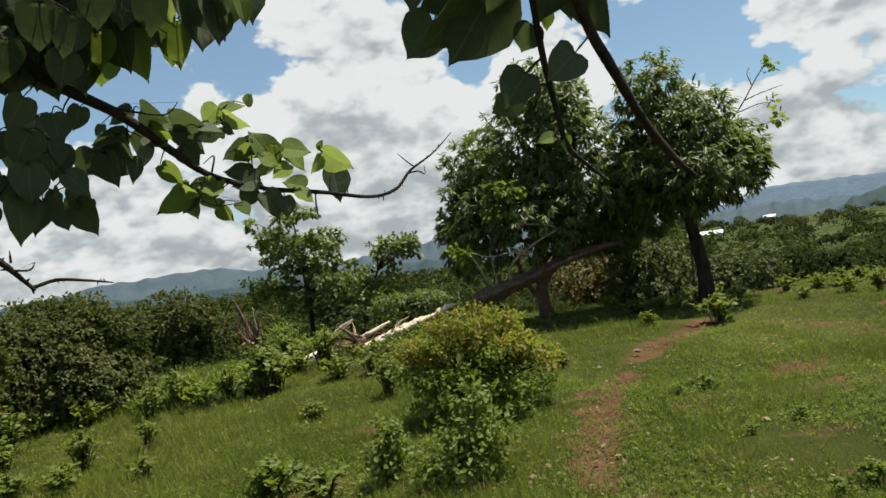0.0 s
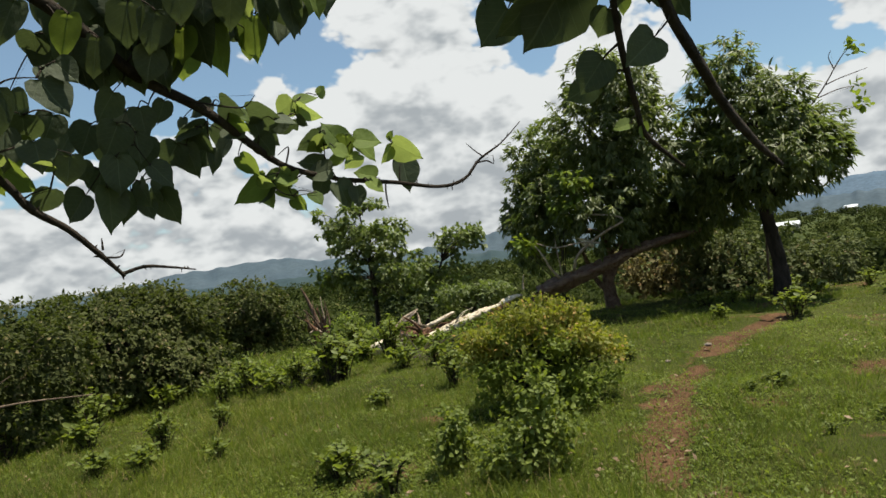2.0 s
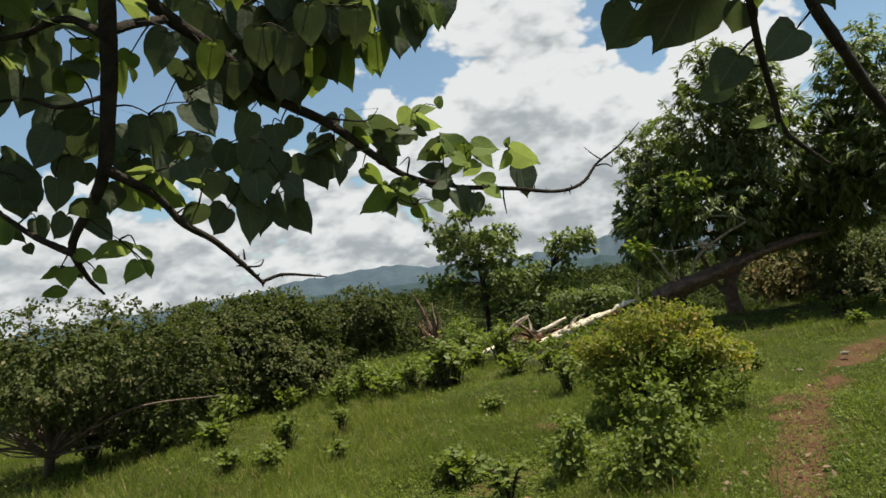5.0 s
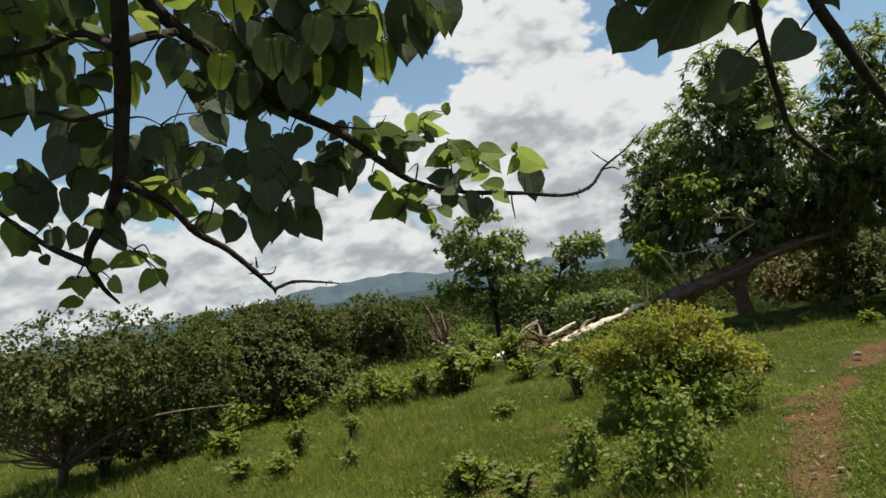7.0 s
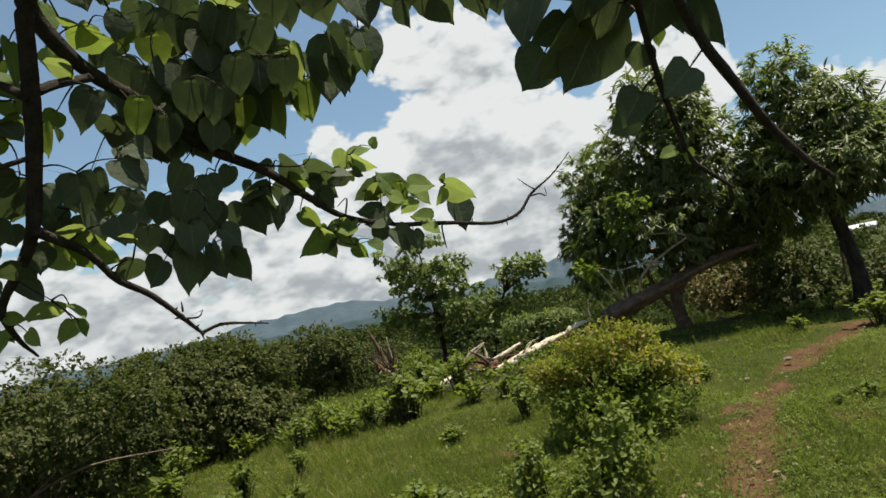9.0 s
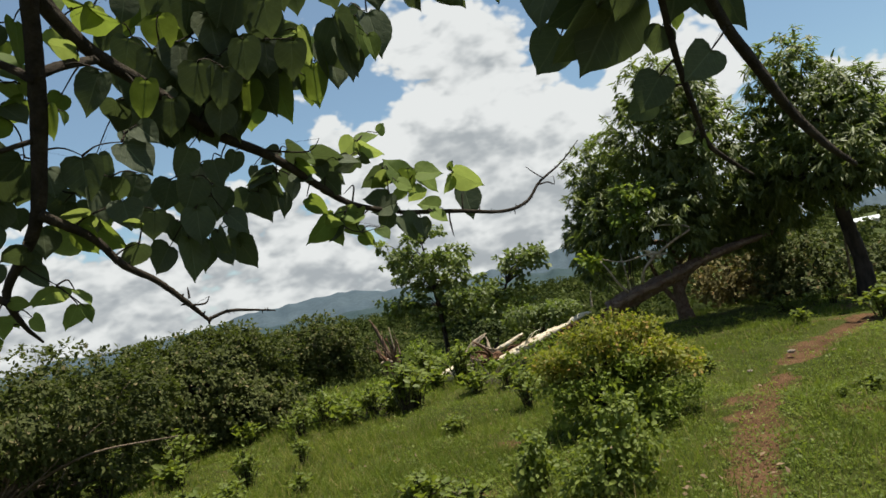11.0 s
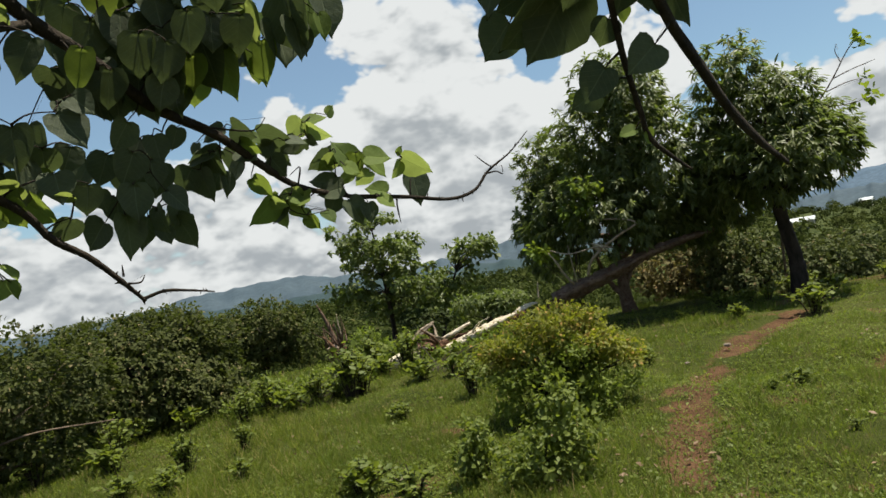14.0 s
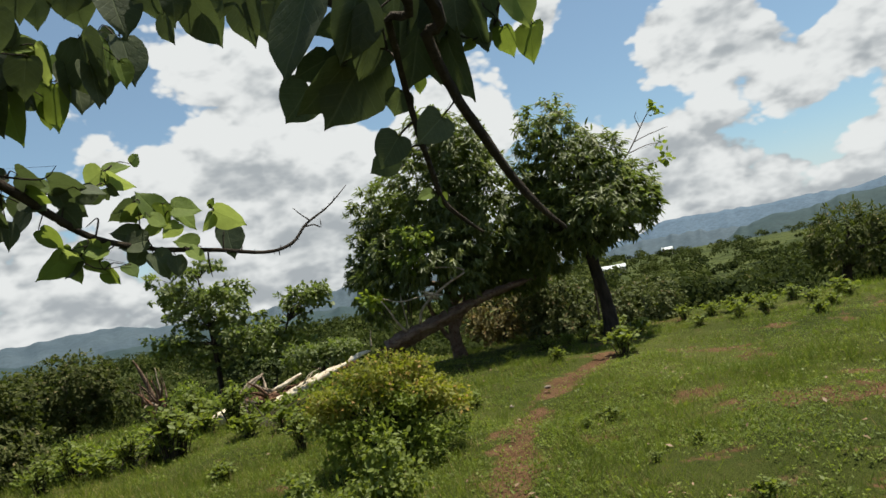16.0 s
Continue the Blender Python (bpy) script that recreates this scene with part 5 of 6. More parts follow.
TWIGS = [
    [(-0.065, 2.612, 1.943), (-0.094, 2.612, 1.970), (-0.120, 2.611, 1.999)], [(-0.085, 2.602, 1.920), (-0.050, 2.602, 1.922), (-0.027, 2.602, 1.909), (-0.026, 2.602, 1.941)],
    [(-0.401, 2.367, 1.869), (-0.404, 2.367, 1.824), (-0.400, 2.367, 1.777)], [(-0.188, 2.539, 1.845), (-0.187, 2.539, 1.824)], [(-0.304, 2.449, 1.858), (-0.300, 2.450, 1.872)],
    [(-0.902, 1.481, 1.685), (-0.878, 1.494, 1.684), (-0.868, 1.499, 1.699)], [(-0.907, 1.478, 1.702), (-0.907, 1.478, 1.729)], [(-0.888, 1.511, 1.643), (-0.887, 1.512, 1.632)],
    [(-0.840, 1.800, 2.101), (-0.724, 1.846, 2.071), (-0.677, 1.862, 2.070), (-0.651, 1.870, 2.099)], [(-0.666, 2.127, 1.938), (-0.653, 2.130, 1.991), (-0.687, 2.121, 1.969)],
    [(-0.720, 2.058, 1.895), (-0.659, 2.077, 1.837), (-0.584, 2.148, 1.841)],
]
for _k, (_line, _radii) in enumerate(BOUGHS):
    part("bough", (*tube(_line, _radii, 50, 8, 0.16, 310 + _k), BARK_TWIG, True), shade_tree)
for _k, _line in enumerate(TWIGS):
    part("twig", (*tube(_line, [0.003, 0.0025, 0.001], 10, 5, 0.2, 340 + _k), BARK_TWIG, True), shade_tree, "bare thorny twig")


def thorns(line, radius, count, seed):
    """Short blunt thorns and bud knobs along a bare twig."""
    rng = np.random.default_rng(seed)
    points = curve_points(line, 60)
    pieces = []
    for k in range(count):
        p = points[int(rng.integers(4, 56))]
        way = rng.normal(0, 1, 3)
        way /= np.linalg.norm(way)
        pieces.append(tube([p, p + way * radius * 1.6, p + way * radius * (2.2 + 1.6 * rng.random())], [radius * 0.75, radius * 0.5, radius * 0.1], 4, 4, 0.2, seed + k))
    tagged(part("thorns", (*joined(pieces), BARK_TWIG, True), shade_tree), kind="stuff")


thorns(BOUGHS[1][0], 0.0045, 26, 390)
thorns(BOUGHS[3][0], 0.0055, 16, 391)
thorns(BOUGHS[4][0], 0.003, 14, 392)
WOOD_LINES = np.concatenate([curve_points(line, 60) for line, _ in BOUGHS])


NODES = [WOOD_LINES]


def hang_leaves(rows, thick=0.0):
    """Leaves, each from the end of its stalk to its tip, turned about its midrib by some degrees, of one of the three
    tones, shaded to sunlit; and the thin shoots that carry them.
    thick: the share of them that have another leaf close behind."""
    rng = np.random.default_rng(len(NODES) * 7)
    rows = list(rows)
    for row in list(rows):
        for _ in range(int(thick * (1.0, 0.8, 0.5)[row[7]] + rng.random())):
            shift = rng.normal(0, 0.028, 3)
            out = np.array((row[0], row[1], 0)) / math.hypot(row[0], row[1]) * rng.uniform(0.03, 0.10)
            foot = np.array(row[:3]) + shift + out
            tip = foot + (np.array(row[3:6]) - row[:3]) * rng.uniform(0.55, 0.9) + rng.normal(0, 0.015, 3)
            rows.append((*foot, *tip, rng.uniform(-60, 60), row[7]))
    order = sorted(rows, key=lambda row: float(np.min(np.linalg.norm(WOOD_LINES - np.array(row[:3]), axis=1))))
    for row in order:
        foot, tip = np.array(row[:3]), np.array(row[3:6])
        way = tip - foot
        size = np.linalg.norm(way)
        way /= size
        size *= (1.02, 1.02, 0.96)[row[7]]
        # the blade first faces level along the stalk's view, then turns
        face = np.array((-foot[0], -foot[1], 1.6 - foot[2]))
        side = np.cross(way, face)
        side /= np.linalg.norm(side)
        face = np.cross(side, way)
        turn = radians(row[6])
        side, face = side * math.cos(turn) + face * math.sin(turn), face * math.cos(turn) - side * math.sin(turn)
        ob = new("leaf", LEAF_TONES[row[7]][int(rng.integers(len(SHAPES)))])
        m = Matrix([[side[i], way[i], face[i], 0] for i in range(3)] + [[0, 0, 0, 1]])
        ob.matrix_basis = Matrix.Translation(foot - BASE) @ m @ Matrix.Scale(size, 4)
        # its stalk joins the nearest wood
        near = np.concatenate(NODES)
        gap = np.linalg.norm(near - foot, axis=1) + 0.25 * np.maximum(0, foot[2] - near[:, 2])
        root = near[np.argmin(gap)]
        bend = (root + foot) / 2 + (0, 0, 0.12 * np.linalg.norm(root - foot)) + rng.normal(0, 0.006, 3)
        ob.parent = part("shoot", (*tube([root, bend, foot, foot + way * size * 0.08], [0.0026, 0.0018, 0.0013, 0.0008], 9, 5, 0.1, len(NODES)), BARK_TWIG, True), shade_tree)
        NODES.append(np.array([bend, foot]))


# round the top of the hanging stem
hang_leaves([
    (-0.965, 1.308, 2.268, -1.031, 1.286, 2.290, 42, 2), (-1.064, 1.202, 2.319, -1.085, 1.192, 2.265, 24, 0), (-1.028, 1.211, 2.319, -1.029, 1.219, 2.220, 67, 1),
    (-1.148, 1.218, 2.347, -1.134, 1.228, 2.258, -52, 0), (-1.150, 1.217, 2.277, -1.042, 1.240, 2.208, 64, 1), (-1.106, 1.248, 2.216, -1.078, 1.257, 2.164, 48, 2),
    (-1.070, 1.269, 2.232, -1.054, 1.256, 2.169, -61, 2), (-1.091, 1.286, 2.187, -1.153, 1.257, 2.130, 55, 1), (-1.122, 1.241, 2.170, -1.064, 1.245, 2.120, 47, 0),
    (-1.217, 1.245, 2.219, -1.172, 1.265, 2.106, -57, 0), (-1.218, 1.211, 2.149, -1.207, 1.194, 2.058, 45, 0), (-1.315, 1.221, 2.183, -1.319, 1.224, 2.097, 37, 0)], 0.3)
hang_leaves([
    (-0.994, 1.225, 2.137, -1.009, 1.236, 2.065, -59, 1), (-0.900, 1.282, 2.199, -0.957, 1.268, 2.117, -49, 0)], 0.3)
# thick leaves beside the hanging stem
hang_leaves([
    (-1.291, 1.243, 2.393, -1.310, 1.272, 2.314, -33, 0), (-1.258, 1.267, 2.353, -1.279, 1.258, 2.263, -32, 0), (-1.260, 1.211, 2.270, -1.292, 1.208, 2.194, 35, 0),
    (-1.258, 1.282, 2.291, -1.263, 1.282, 2.213, -25, 0), (-1.195, 1.255, 2.281, -1.227, 1.262, 2.212, -36, 0), (-1.323, 1.286, 2.268, -1.339, 1.298, 2.186, 34, 0),
    (-1.215, 1.286, 2.242, -1.216, 1.294, 2.178, -31, 0), (-1.309, 1.232, 2.354, -1.328, 1.217, 2.275, 29, 1), (-1.202, 1.211, 2.345, -1.194, 1.216, 2.281, -34, 1),
    (-1.182, 1.312, 2.349, -1.209, 1.285, 2.274, 44, 0), (-1.339, 1.266, 2.239, -1.278, 1.278, 2.188, 56, 2), (-1.146, 1.314, 2.341, -1.168, 1.313, 2.293, -23, 1)], 1.0)
hang_leaves([
    (-1.336, 1.207, 2.261, -1.366, 1.209, 2.179, 32, 0)], 1.0)
# large leaves low on the hanging stem
hang_leaves([
    (-1.131, 1.301, 2.067, -1.235, 1.267, 1.970, 35, 0), (-1.153, 1.209, 2.020, -1.208, 1.190, 1.942, -48, 0), (-1.016, 1.334, 2.049, -1.021, 1.334, 1.948, -27, 0),
    (-0.930, 1.353, 2.063, -0.879, 1.373, 1.983, 31, 0), (-1.320, 1.228, 1.992, -1.254, 1.248, 1.931, -47, 0), (-1.337, 1.235, 1.986, -1.376, 1.236, 1.944, 24, 1),
    (-1.262, 1.207, 1.931, -1.286, 1.233, 1.846, 0, 0), (-1.185, 1.227, 1.925, -1.190, 1.231, 1.850, 35, 0), (-1.159, 1.247, 1.970, -1.189, 1.252, 1.904, -12, 0),
    (-1.129, 1.317, 1.914, -1.116, 1.306, 1.842, 28, 0), (-1.049, 1.326, 1.894, -1.032, 1.351, 1.831, -45, 1), (-1.008, 1.326, 1.916, -1.086, 1.300, 1.898, 48, 2)], 0.4)
hang_leaves([
    (-1.100, 1.235, 1.852, -1.156, 1.218, 1.836, 40, 0), (-1.179, 1.297, 1.833, -1.136, 1.324, 1.782, 45, 0)], 0.4)
# smaller leaves at the foot of the stem
hang_leaves([
    (-1.239, 1.308, 1.854, -1.280, 1.301, 1.805, -37, 0), (-1.361, 1.264, 1.870, -1.429, 1.274, 1.810, -36, 1), (-1.367, 1.282, 1.848, -1.362, 1.303, 1.805, -55, 0),
    (-1.365, 1.314, 1.805, -1.361, 1.325, 1.780, 22, 0), (-1.194, 1.267, 1.762, -1.168, 1.297, 1.743, -44, 2), (-1.104, 1.301, 1.777, -1.183, 1.316, 1.732, 45, 2),
    (-1.105, 1.356, 1.734, -1.138, 1.357, 1.672, 45, 2), (-1.067, 1.325, 1.724, -1.054, 1.336, 1.687, 53, 1), (-1.109, 1.359, 1.767, -1.066, 1.356, 1.726, 68, 2),
    (-1.232, 1.263, 1.733, -1.199, 1.248, 1.686, 32, 2), (-1.231, 1.254, 1.736, -1.258, 1.235, 1.708, 58, 1), (-1.274, 1.307, 1.695, -1.319, 1.294, 1.673, 46, 1)])
hang_leaves([
    (-1.240, 1.314, 1.738, -1.232, 1.322, 1.702, -42, 2), (-1.182, 1.308, 1.722, -1.155, 1.306, 1.682, -42, 2)])
# leaves between the stem and the bough
hang_leaves([
    (-1.395, 1.275, 1.932, -1.424, 1.267, 1.902, -6, 2), (-1.315, 1.296, 1.860, -1.310, 1.315, 1.805, 40, 0), (-1.120, 1.381, 2.006, -1.121, 1.354, 1.936, 14, 0),
    (-1.085, 1.304, 2.034, -1.068, 1.298, 1.965, 20, 0), (-1.091, 1.355, 1.964, -1.118, 1.357, 1.902, 31, 0), (-1.226, 1.359, 1.976, -1.235, 1.378, 1.925, 0, 0),
    (-1.203, 1.364, 2.055, -1.246, 1.392, 1.984, 0, 0), (-1.004, 1.403, 2.007, -1.029, 1.439, 1.945, 0, 0), (-1.043, 1.407, 1.974, -1.027, 1.416, 1.901, 28, 1),
    (-0.956, 1.361, 1.939, -0.931, 1.336, 1.872, 0, 0), (-0.917, 1.356, 1.881, -0.964, 1.347, 1.879, 58, 2), (-0.968, 1.414, 1.846, -1.016, 1.420, 1.792, 32, 0)], 0.5)
hang_leaves([
    (-0.866, 1.390, 2.203, -0.899, 1.392, 2.110, -49, 1), (-0.903, 1.376, 2.099, -0.858, 1.380, 2.053, 20, 0)], 0.5)
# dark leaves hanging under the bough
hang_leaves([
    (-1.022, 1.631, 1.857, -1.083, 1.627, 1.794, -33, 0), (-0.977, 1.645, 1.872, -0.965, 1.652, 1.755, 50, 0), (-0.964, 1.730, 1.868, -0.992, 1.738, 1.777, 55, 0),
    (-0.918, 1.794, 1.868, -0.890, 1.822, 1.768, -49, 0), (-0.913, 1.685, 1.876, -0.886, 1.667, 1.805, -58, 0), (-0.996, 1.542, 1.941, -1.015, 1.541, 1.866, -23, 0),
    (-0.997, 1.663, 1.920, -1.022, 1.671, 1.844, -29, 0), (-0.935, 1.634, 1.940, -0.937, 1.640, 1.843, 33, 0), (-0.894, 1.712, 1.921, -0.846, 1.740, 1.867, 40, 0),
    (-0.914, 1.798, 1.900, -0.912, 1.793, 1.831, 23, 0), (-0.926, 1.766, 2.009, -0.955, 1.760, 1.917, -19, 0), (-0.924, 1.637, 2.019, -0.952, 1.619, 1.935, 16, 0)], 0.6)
hang_leaves([
    (-0.992, 1.640, 2.028, -1.030, 1.625, 1.950, -25, 0), (-0.991, 1.492, 2.025, -1.010, 1.474, 1.960, 0, 0)], 0.6)
# crowded small leaves along the bough
hang_leaves([
    (-0.862, 1.870, 1.993, -0.855, 1.883, 1.896, -46, 0), (-0.816, 1.928, 1.983, -0.811, 1.934, 1.908, 57, 0), (-0.872, 1.841, 1.993, -0.924, 1.846, 1.929, 0, 0),
    (-0.812, 1.873, 2.033, -0.890, 1.850, 2.008, -60, 0), (-0.826, 1.862, 2.027, -0.811, 1.893, 1.954, -55, 0), (-0.790, 2.005, 2.023, -0.843, 2.008, 1.961, -55, 0),
    (-0.759, 1.934, 2.064, -0.713, 1.946, 2.014, -46, 1), (-0.731, 2.067, 2.082, -0.715, 2.059, 2.017, -30, 0), (-0.935, 1.657, 2.106, -0.976, 1.642, 2.028, 31, 0),
    (-0.920, 1.742, 2.080, -0.905, 1.745, 2.003, 27, 0), (-0.861, 1.771, 2.096, -0.892, 1.772, 2.037, -28, 0), (-0.794, 1.923, 2.106, -0.862, 1.912, 2.080, -47, 0)], 1.2)
hang_leaves([
    (-0.779, 1.935, 2.112, -0.715, 1.921, 2.058, -41, 0), (-0.738, 2.015, 2.100, -0.642, 2.050, 2.056, -52, 0)], 1.2)
# mid-green and dark leaves near the young shoot
hang_leaves([
    (-0.632, 2.080, 2.072, -0.695, 2.077, 2.036, -31, 0), (-0.575, 2.241, 2.044, -0.647, 2.229, 1.985, 45, 0), (-0.712, 2.039, 2.021, -0.674, 2.042, 1.955, -21, 0),
    (-0.750, 1.953, 1.956, -0.708, 1.982, 1.893, -43, 1), (-0.701, 2.033, 1.898, -0.789, 2.001, 1.817, 52, 1), (-0.697, 2.078, 1.883, -0.758, 2.085, 1.828, -43, 0),
    (-0.656, 2.033, 2.060, -0.593, 2.053, 2.055, 66, 0), (-0.616, 2.141, 2.082, -0.586, 2.131, 2.048, -46, 0), (-0.574, 2.245, 1.936, -0.657, 2.229, 1.961, -41, 0),
    (-0.537, 2.200, 1.911, -0.627, 2.188, 1.906, -36, 0), (-0.541, 2.233, 1.877, -0.497, 2.246, 1.790, 41, 0), (-0.480, 2.254, 1.858, -0.476, 2.253, 1.786, 39, 0)], 0.4)
hang_leaves([
    (-0.583, 2.257, 1.896, -0.607, 2.235, 1.837, 0, 0), (-0.345, 2.430, 1.959, -0.325, 2.444, 1.833, 39, 0)], 0.4)
# pale young leaves along the end of the bough, sunlight put into their colour
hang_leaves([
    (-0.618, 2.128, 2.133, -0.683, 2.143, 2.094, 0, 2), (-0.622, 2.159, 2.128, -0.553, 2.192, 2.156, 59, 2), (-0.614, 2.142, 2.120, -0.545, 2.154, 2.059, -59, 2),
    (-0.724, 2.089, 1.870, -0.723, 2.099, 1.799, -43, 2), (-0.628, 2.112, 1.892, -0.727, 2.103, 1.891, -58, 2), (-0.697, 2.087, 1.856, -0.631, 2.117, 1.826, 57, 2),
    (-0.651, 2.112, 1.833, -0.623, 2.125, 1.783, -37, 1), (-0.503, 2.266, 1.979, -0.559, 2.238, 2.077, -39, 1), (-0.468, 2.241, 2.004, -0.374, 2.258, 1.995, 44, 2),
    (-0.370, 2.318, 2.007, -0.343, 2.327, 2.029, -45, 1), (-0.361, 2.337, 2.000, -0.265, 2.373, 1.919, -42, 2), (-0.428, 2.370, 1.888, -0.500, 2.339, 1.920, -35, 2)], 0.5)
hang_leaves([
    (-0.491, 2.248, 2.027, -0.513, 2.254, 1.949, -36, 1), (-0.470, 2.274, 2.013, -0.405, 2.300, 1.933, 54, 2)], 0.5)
# more young leaves of the sunlit tone on the same shoot
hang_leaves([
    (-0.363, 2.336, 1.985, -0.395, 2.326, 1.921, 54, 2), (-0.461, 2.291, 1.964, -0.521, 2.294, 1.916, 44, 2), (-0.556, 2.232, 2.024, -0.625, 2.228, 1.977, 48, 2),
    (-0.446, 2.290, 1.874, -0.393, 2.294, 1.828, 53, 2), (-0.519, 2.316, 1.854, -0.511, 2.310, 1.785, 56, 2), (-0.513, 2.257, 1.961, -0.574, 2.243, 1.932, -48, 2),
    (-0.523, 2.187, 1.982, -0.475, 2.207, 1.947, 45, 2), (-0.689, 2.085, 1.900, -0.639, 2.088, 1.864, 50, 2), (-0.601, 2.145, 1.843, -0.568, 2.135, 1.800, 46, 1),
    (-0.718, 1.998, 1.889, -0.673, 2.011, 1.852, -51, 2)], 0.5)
# large leaves high on the bough
hang_leaves([
    (-0.446, 1.881, 2.427, -0.415, 1.897, 2.299, 51, 0), (-0.480, 1.879, 2.422, -0.469, 1.879, 2.279, 53, 2), (-0.448, 1.841, 2.348, -0.436, 1.865, 2.272, 52, 2),
    (-0.532, 1.827, 2.421, -0.511, 1.834, 2.241, -45, 0), (-0.577, 1.885, 2.365, -0.561, 1.871, 2.230, 48, 0), (-0.625, 1.879, 2.325, -0.651, 1.875, 2.198, -46, 1),
    (-0.635, 1.797, 2.399, -0.634, 1.816, 2.278, -49, 2), (-0.712, 1.796, 2.396, -0.695, 1.791, 2.318, 42, 2), (-0.727, 1.820, 2.314, -0.732, 1.830, 2.159, -53, 1),
    (-0.766, 1.782, 2.345, -0.744, 1.792, 2.173, -52, 0), (-0.712, 1.857, 2.339, -0.670, 1.832, 2.237, -59, 0), (-0.854, 1.742, 2.273, -0.846, 1.748, 2.114, -59, 0)], 0.5)
hang_leaves([
    (-0.720, 1.794, 2.397, -0.606, 1.820, 2.407, 62, 2), (-0.518, 1.823, 2.343, -0.490, 1.818, 2.228, 52, 0)], 0.5)
# dark leaves crowding the middle of the bough
hang_leaves([
    (-0.912, 1.726, 2.298, -0.933, 1.697, 2.177, -26, 0), (-0.950, 1.654, 2.240, -0.959, 1.664, 2.106, 40, 0), (-1.007, 1.632, 2.231, -1.000, 1.648, 2.118, -37, 0),
    (-0.851, 1.699, 2.372, -0.886, 1.695, 2.245, 32, 0), (-0.903, 1.640, 2.380, -0.906, 1.629, 2.263, 25, 0), (-0.773, 1.719, 2.391, -0.786, 1.746, 2.276, 26, 0),
    (-0.977, 1.673, 2.362, -1.006, 1.663, 2.249, 35, 0), (-0.826, 1.673, 2.448, -0.812, 1.673, 2.316, 26, 0), (-0.704, 1.787, 2.476, -0.741, 1.793, 2.369, -22, 0),
    (-0.955, 1.700, 2.492, -0.965, 1.717, 2.383, 33, 1), (-1.036, 1.694, 2.416, -1.060, 1.701, 2.336, 33, 1), (-0.793, 1.703, 2.268, -0.851, 1.705, 2.172, 36, 0)], 1.0)
hang_leaves([
    (-0.898, 1.706, 2.206, -0.898, 1.708, 2.103, -42, 0), (-0.724, 1.748, 2.353, -0.669, 1.791, 2.273, -46, 0)], 1.0)
# leaves above, on the inner part of the bough
hang_leaves([
    (-0.889, 1.692, 2.630, -0.893, 1.718, 2.503, 0, 0), (-0.984, 1.665, 2.579, -1.041, 1.703, 2.495, -29, 0), (-0.820, 1.687, 2.528, -0.869, 1.712, 2.429, 0, 0),
    (-0.767, 1.765, 2.578, -0.790, 1.786, 2.467, 28, 0), (-0.621, 1.753, 2.597, -0.662, 1.765, 2.452, -38, 0), (-0.515, 1.787, 2.604, -0.548, 1.802, 2.460, 22, 0),
    (-0.397, 1.757, 2.558, -0.411, 1.778, 2.425, 11, 0), (-0.320, 1.833, 2.551, -0.304, 1.855, 2.423, -33, 0), (-1.046, 1.652, 2.660, -1.136, 1.696, 2.626, 0, 0),
    (-0.979, 1.731, 2.652, -0.962, 1.727, 2.575, 0, 2), (-0.800, 1.683, 2.534, -0.656, 1.701, 2.538, -48, 2), (-0.716, 1.700, 2.583, -0.698, 1.706, 2.496, 0, 2)], 0.8)
hang_leaves([
    (-0.957, 1.743, 2.519, -0.995, 1.741, 2.404, 29, 0), (-0.829, 1.705, 2.439, -0.835, 1.710, 2.322, 29, 0)], 0.8)
# leaves higher up, about the fork
hang_leaves([
    (-0.987, 1.388, 2.541, -0.945, 1.361, 2.434, 0, 0), (-0.892, 1.339, 2.499, -0.878, 1.319, 2.410, 0, 0), (-1.088, 1.382, 2.489, -1.059, 1.393, 2.402, 47, 1),
    (-1.047, 1.419, 2.425, -0.945, 1.439, 2.360, -56, 1), (-0.887, 1.400, 2.407, -0.898, 1.386, 2.344, 0, 0), (-0.939, 1.425, 2.424, -0.896, 1.444, 2.406, 0, 0),
    (-1.046, 1.363, 2.553, -1.044, 1.371, 2.472, 32, 0), (-0.852, 1.431, 2.516, -0.886, 1.445, 2.467, 0, 1), (-0.973, 1.409, 2.413, -1.013, 1.408, 2.353, 39, 2),
    (-1.076, 1.380, 2.374, -1.045, 1.414, 2.321, 0, 2), (-1.060, 1.363, 2.209, -1.101, 1.361, 2.171, 12, 1), (-1.055, 1.335, 2.529, -1.078, 1.338, 2.455, 38, 0)], 0.4)
# the thick of the leaves behind the bough
hang_leaves([
    (-0.985, 1.544, 2.383, -1.013, 1.549, 2.286, 30, 0), (-0.947, 1.578, 2.346, -0.981, 1.582, 2.240, 34, 0), (-0.926, 1.654, 2.367, -0.944, 1.663, 2.244, 37, 0),
    (-0.831, 1.581, 2.291, -0.858, 1.587, 2.181, -36, 0), (-0.781, 1.605, 2.270, -0.799, 1.612, 2.164, 34, 0), (-0.924, 1.594, 2.441, -0.927, 1.602, 2.345, -20, 1),
    (-1.009, 1.563, 2.296, -1.015, 1.570, 2.200, 35, 0), (-0.703, 1.585, 2.320, -0.720, 1.592, 2.215, -35, 0), (-1.041, 1.573, 2.453, -1.089, 1.572, 2.380, -31, 0),
    (-0.964, 1.548, 2.244, -0.993, 1.553, 2.141, 38, 0), (-0.913, 1.572, 2.215, -0.941, 1.576, 2.118, -33, 0)], 0.9)
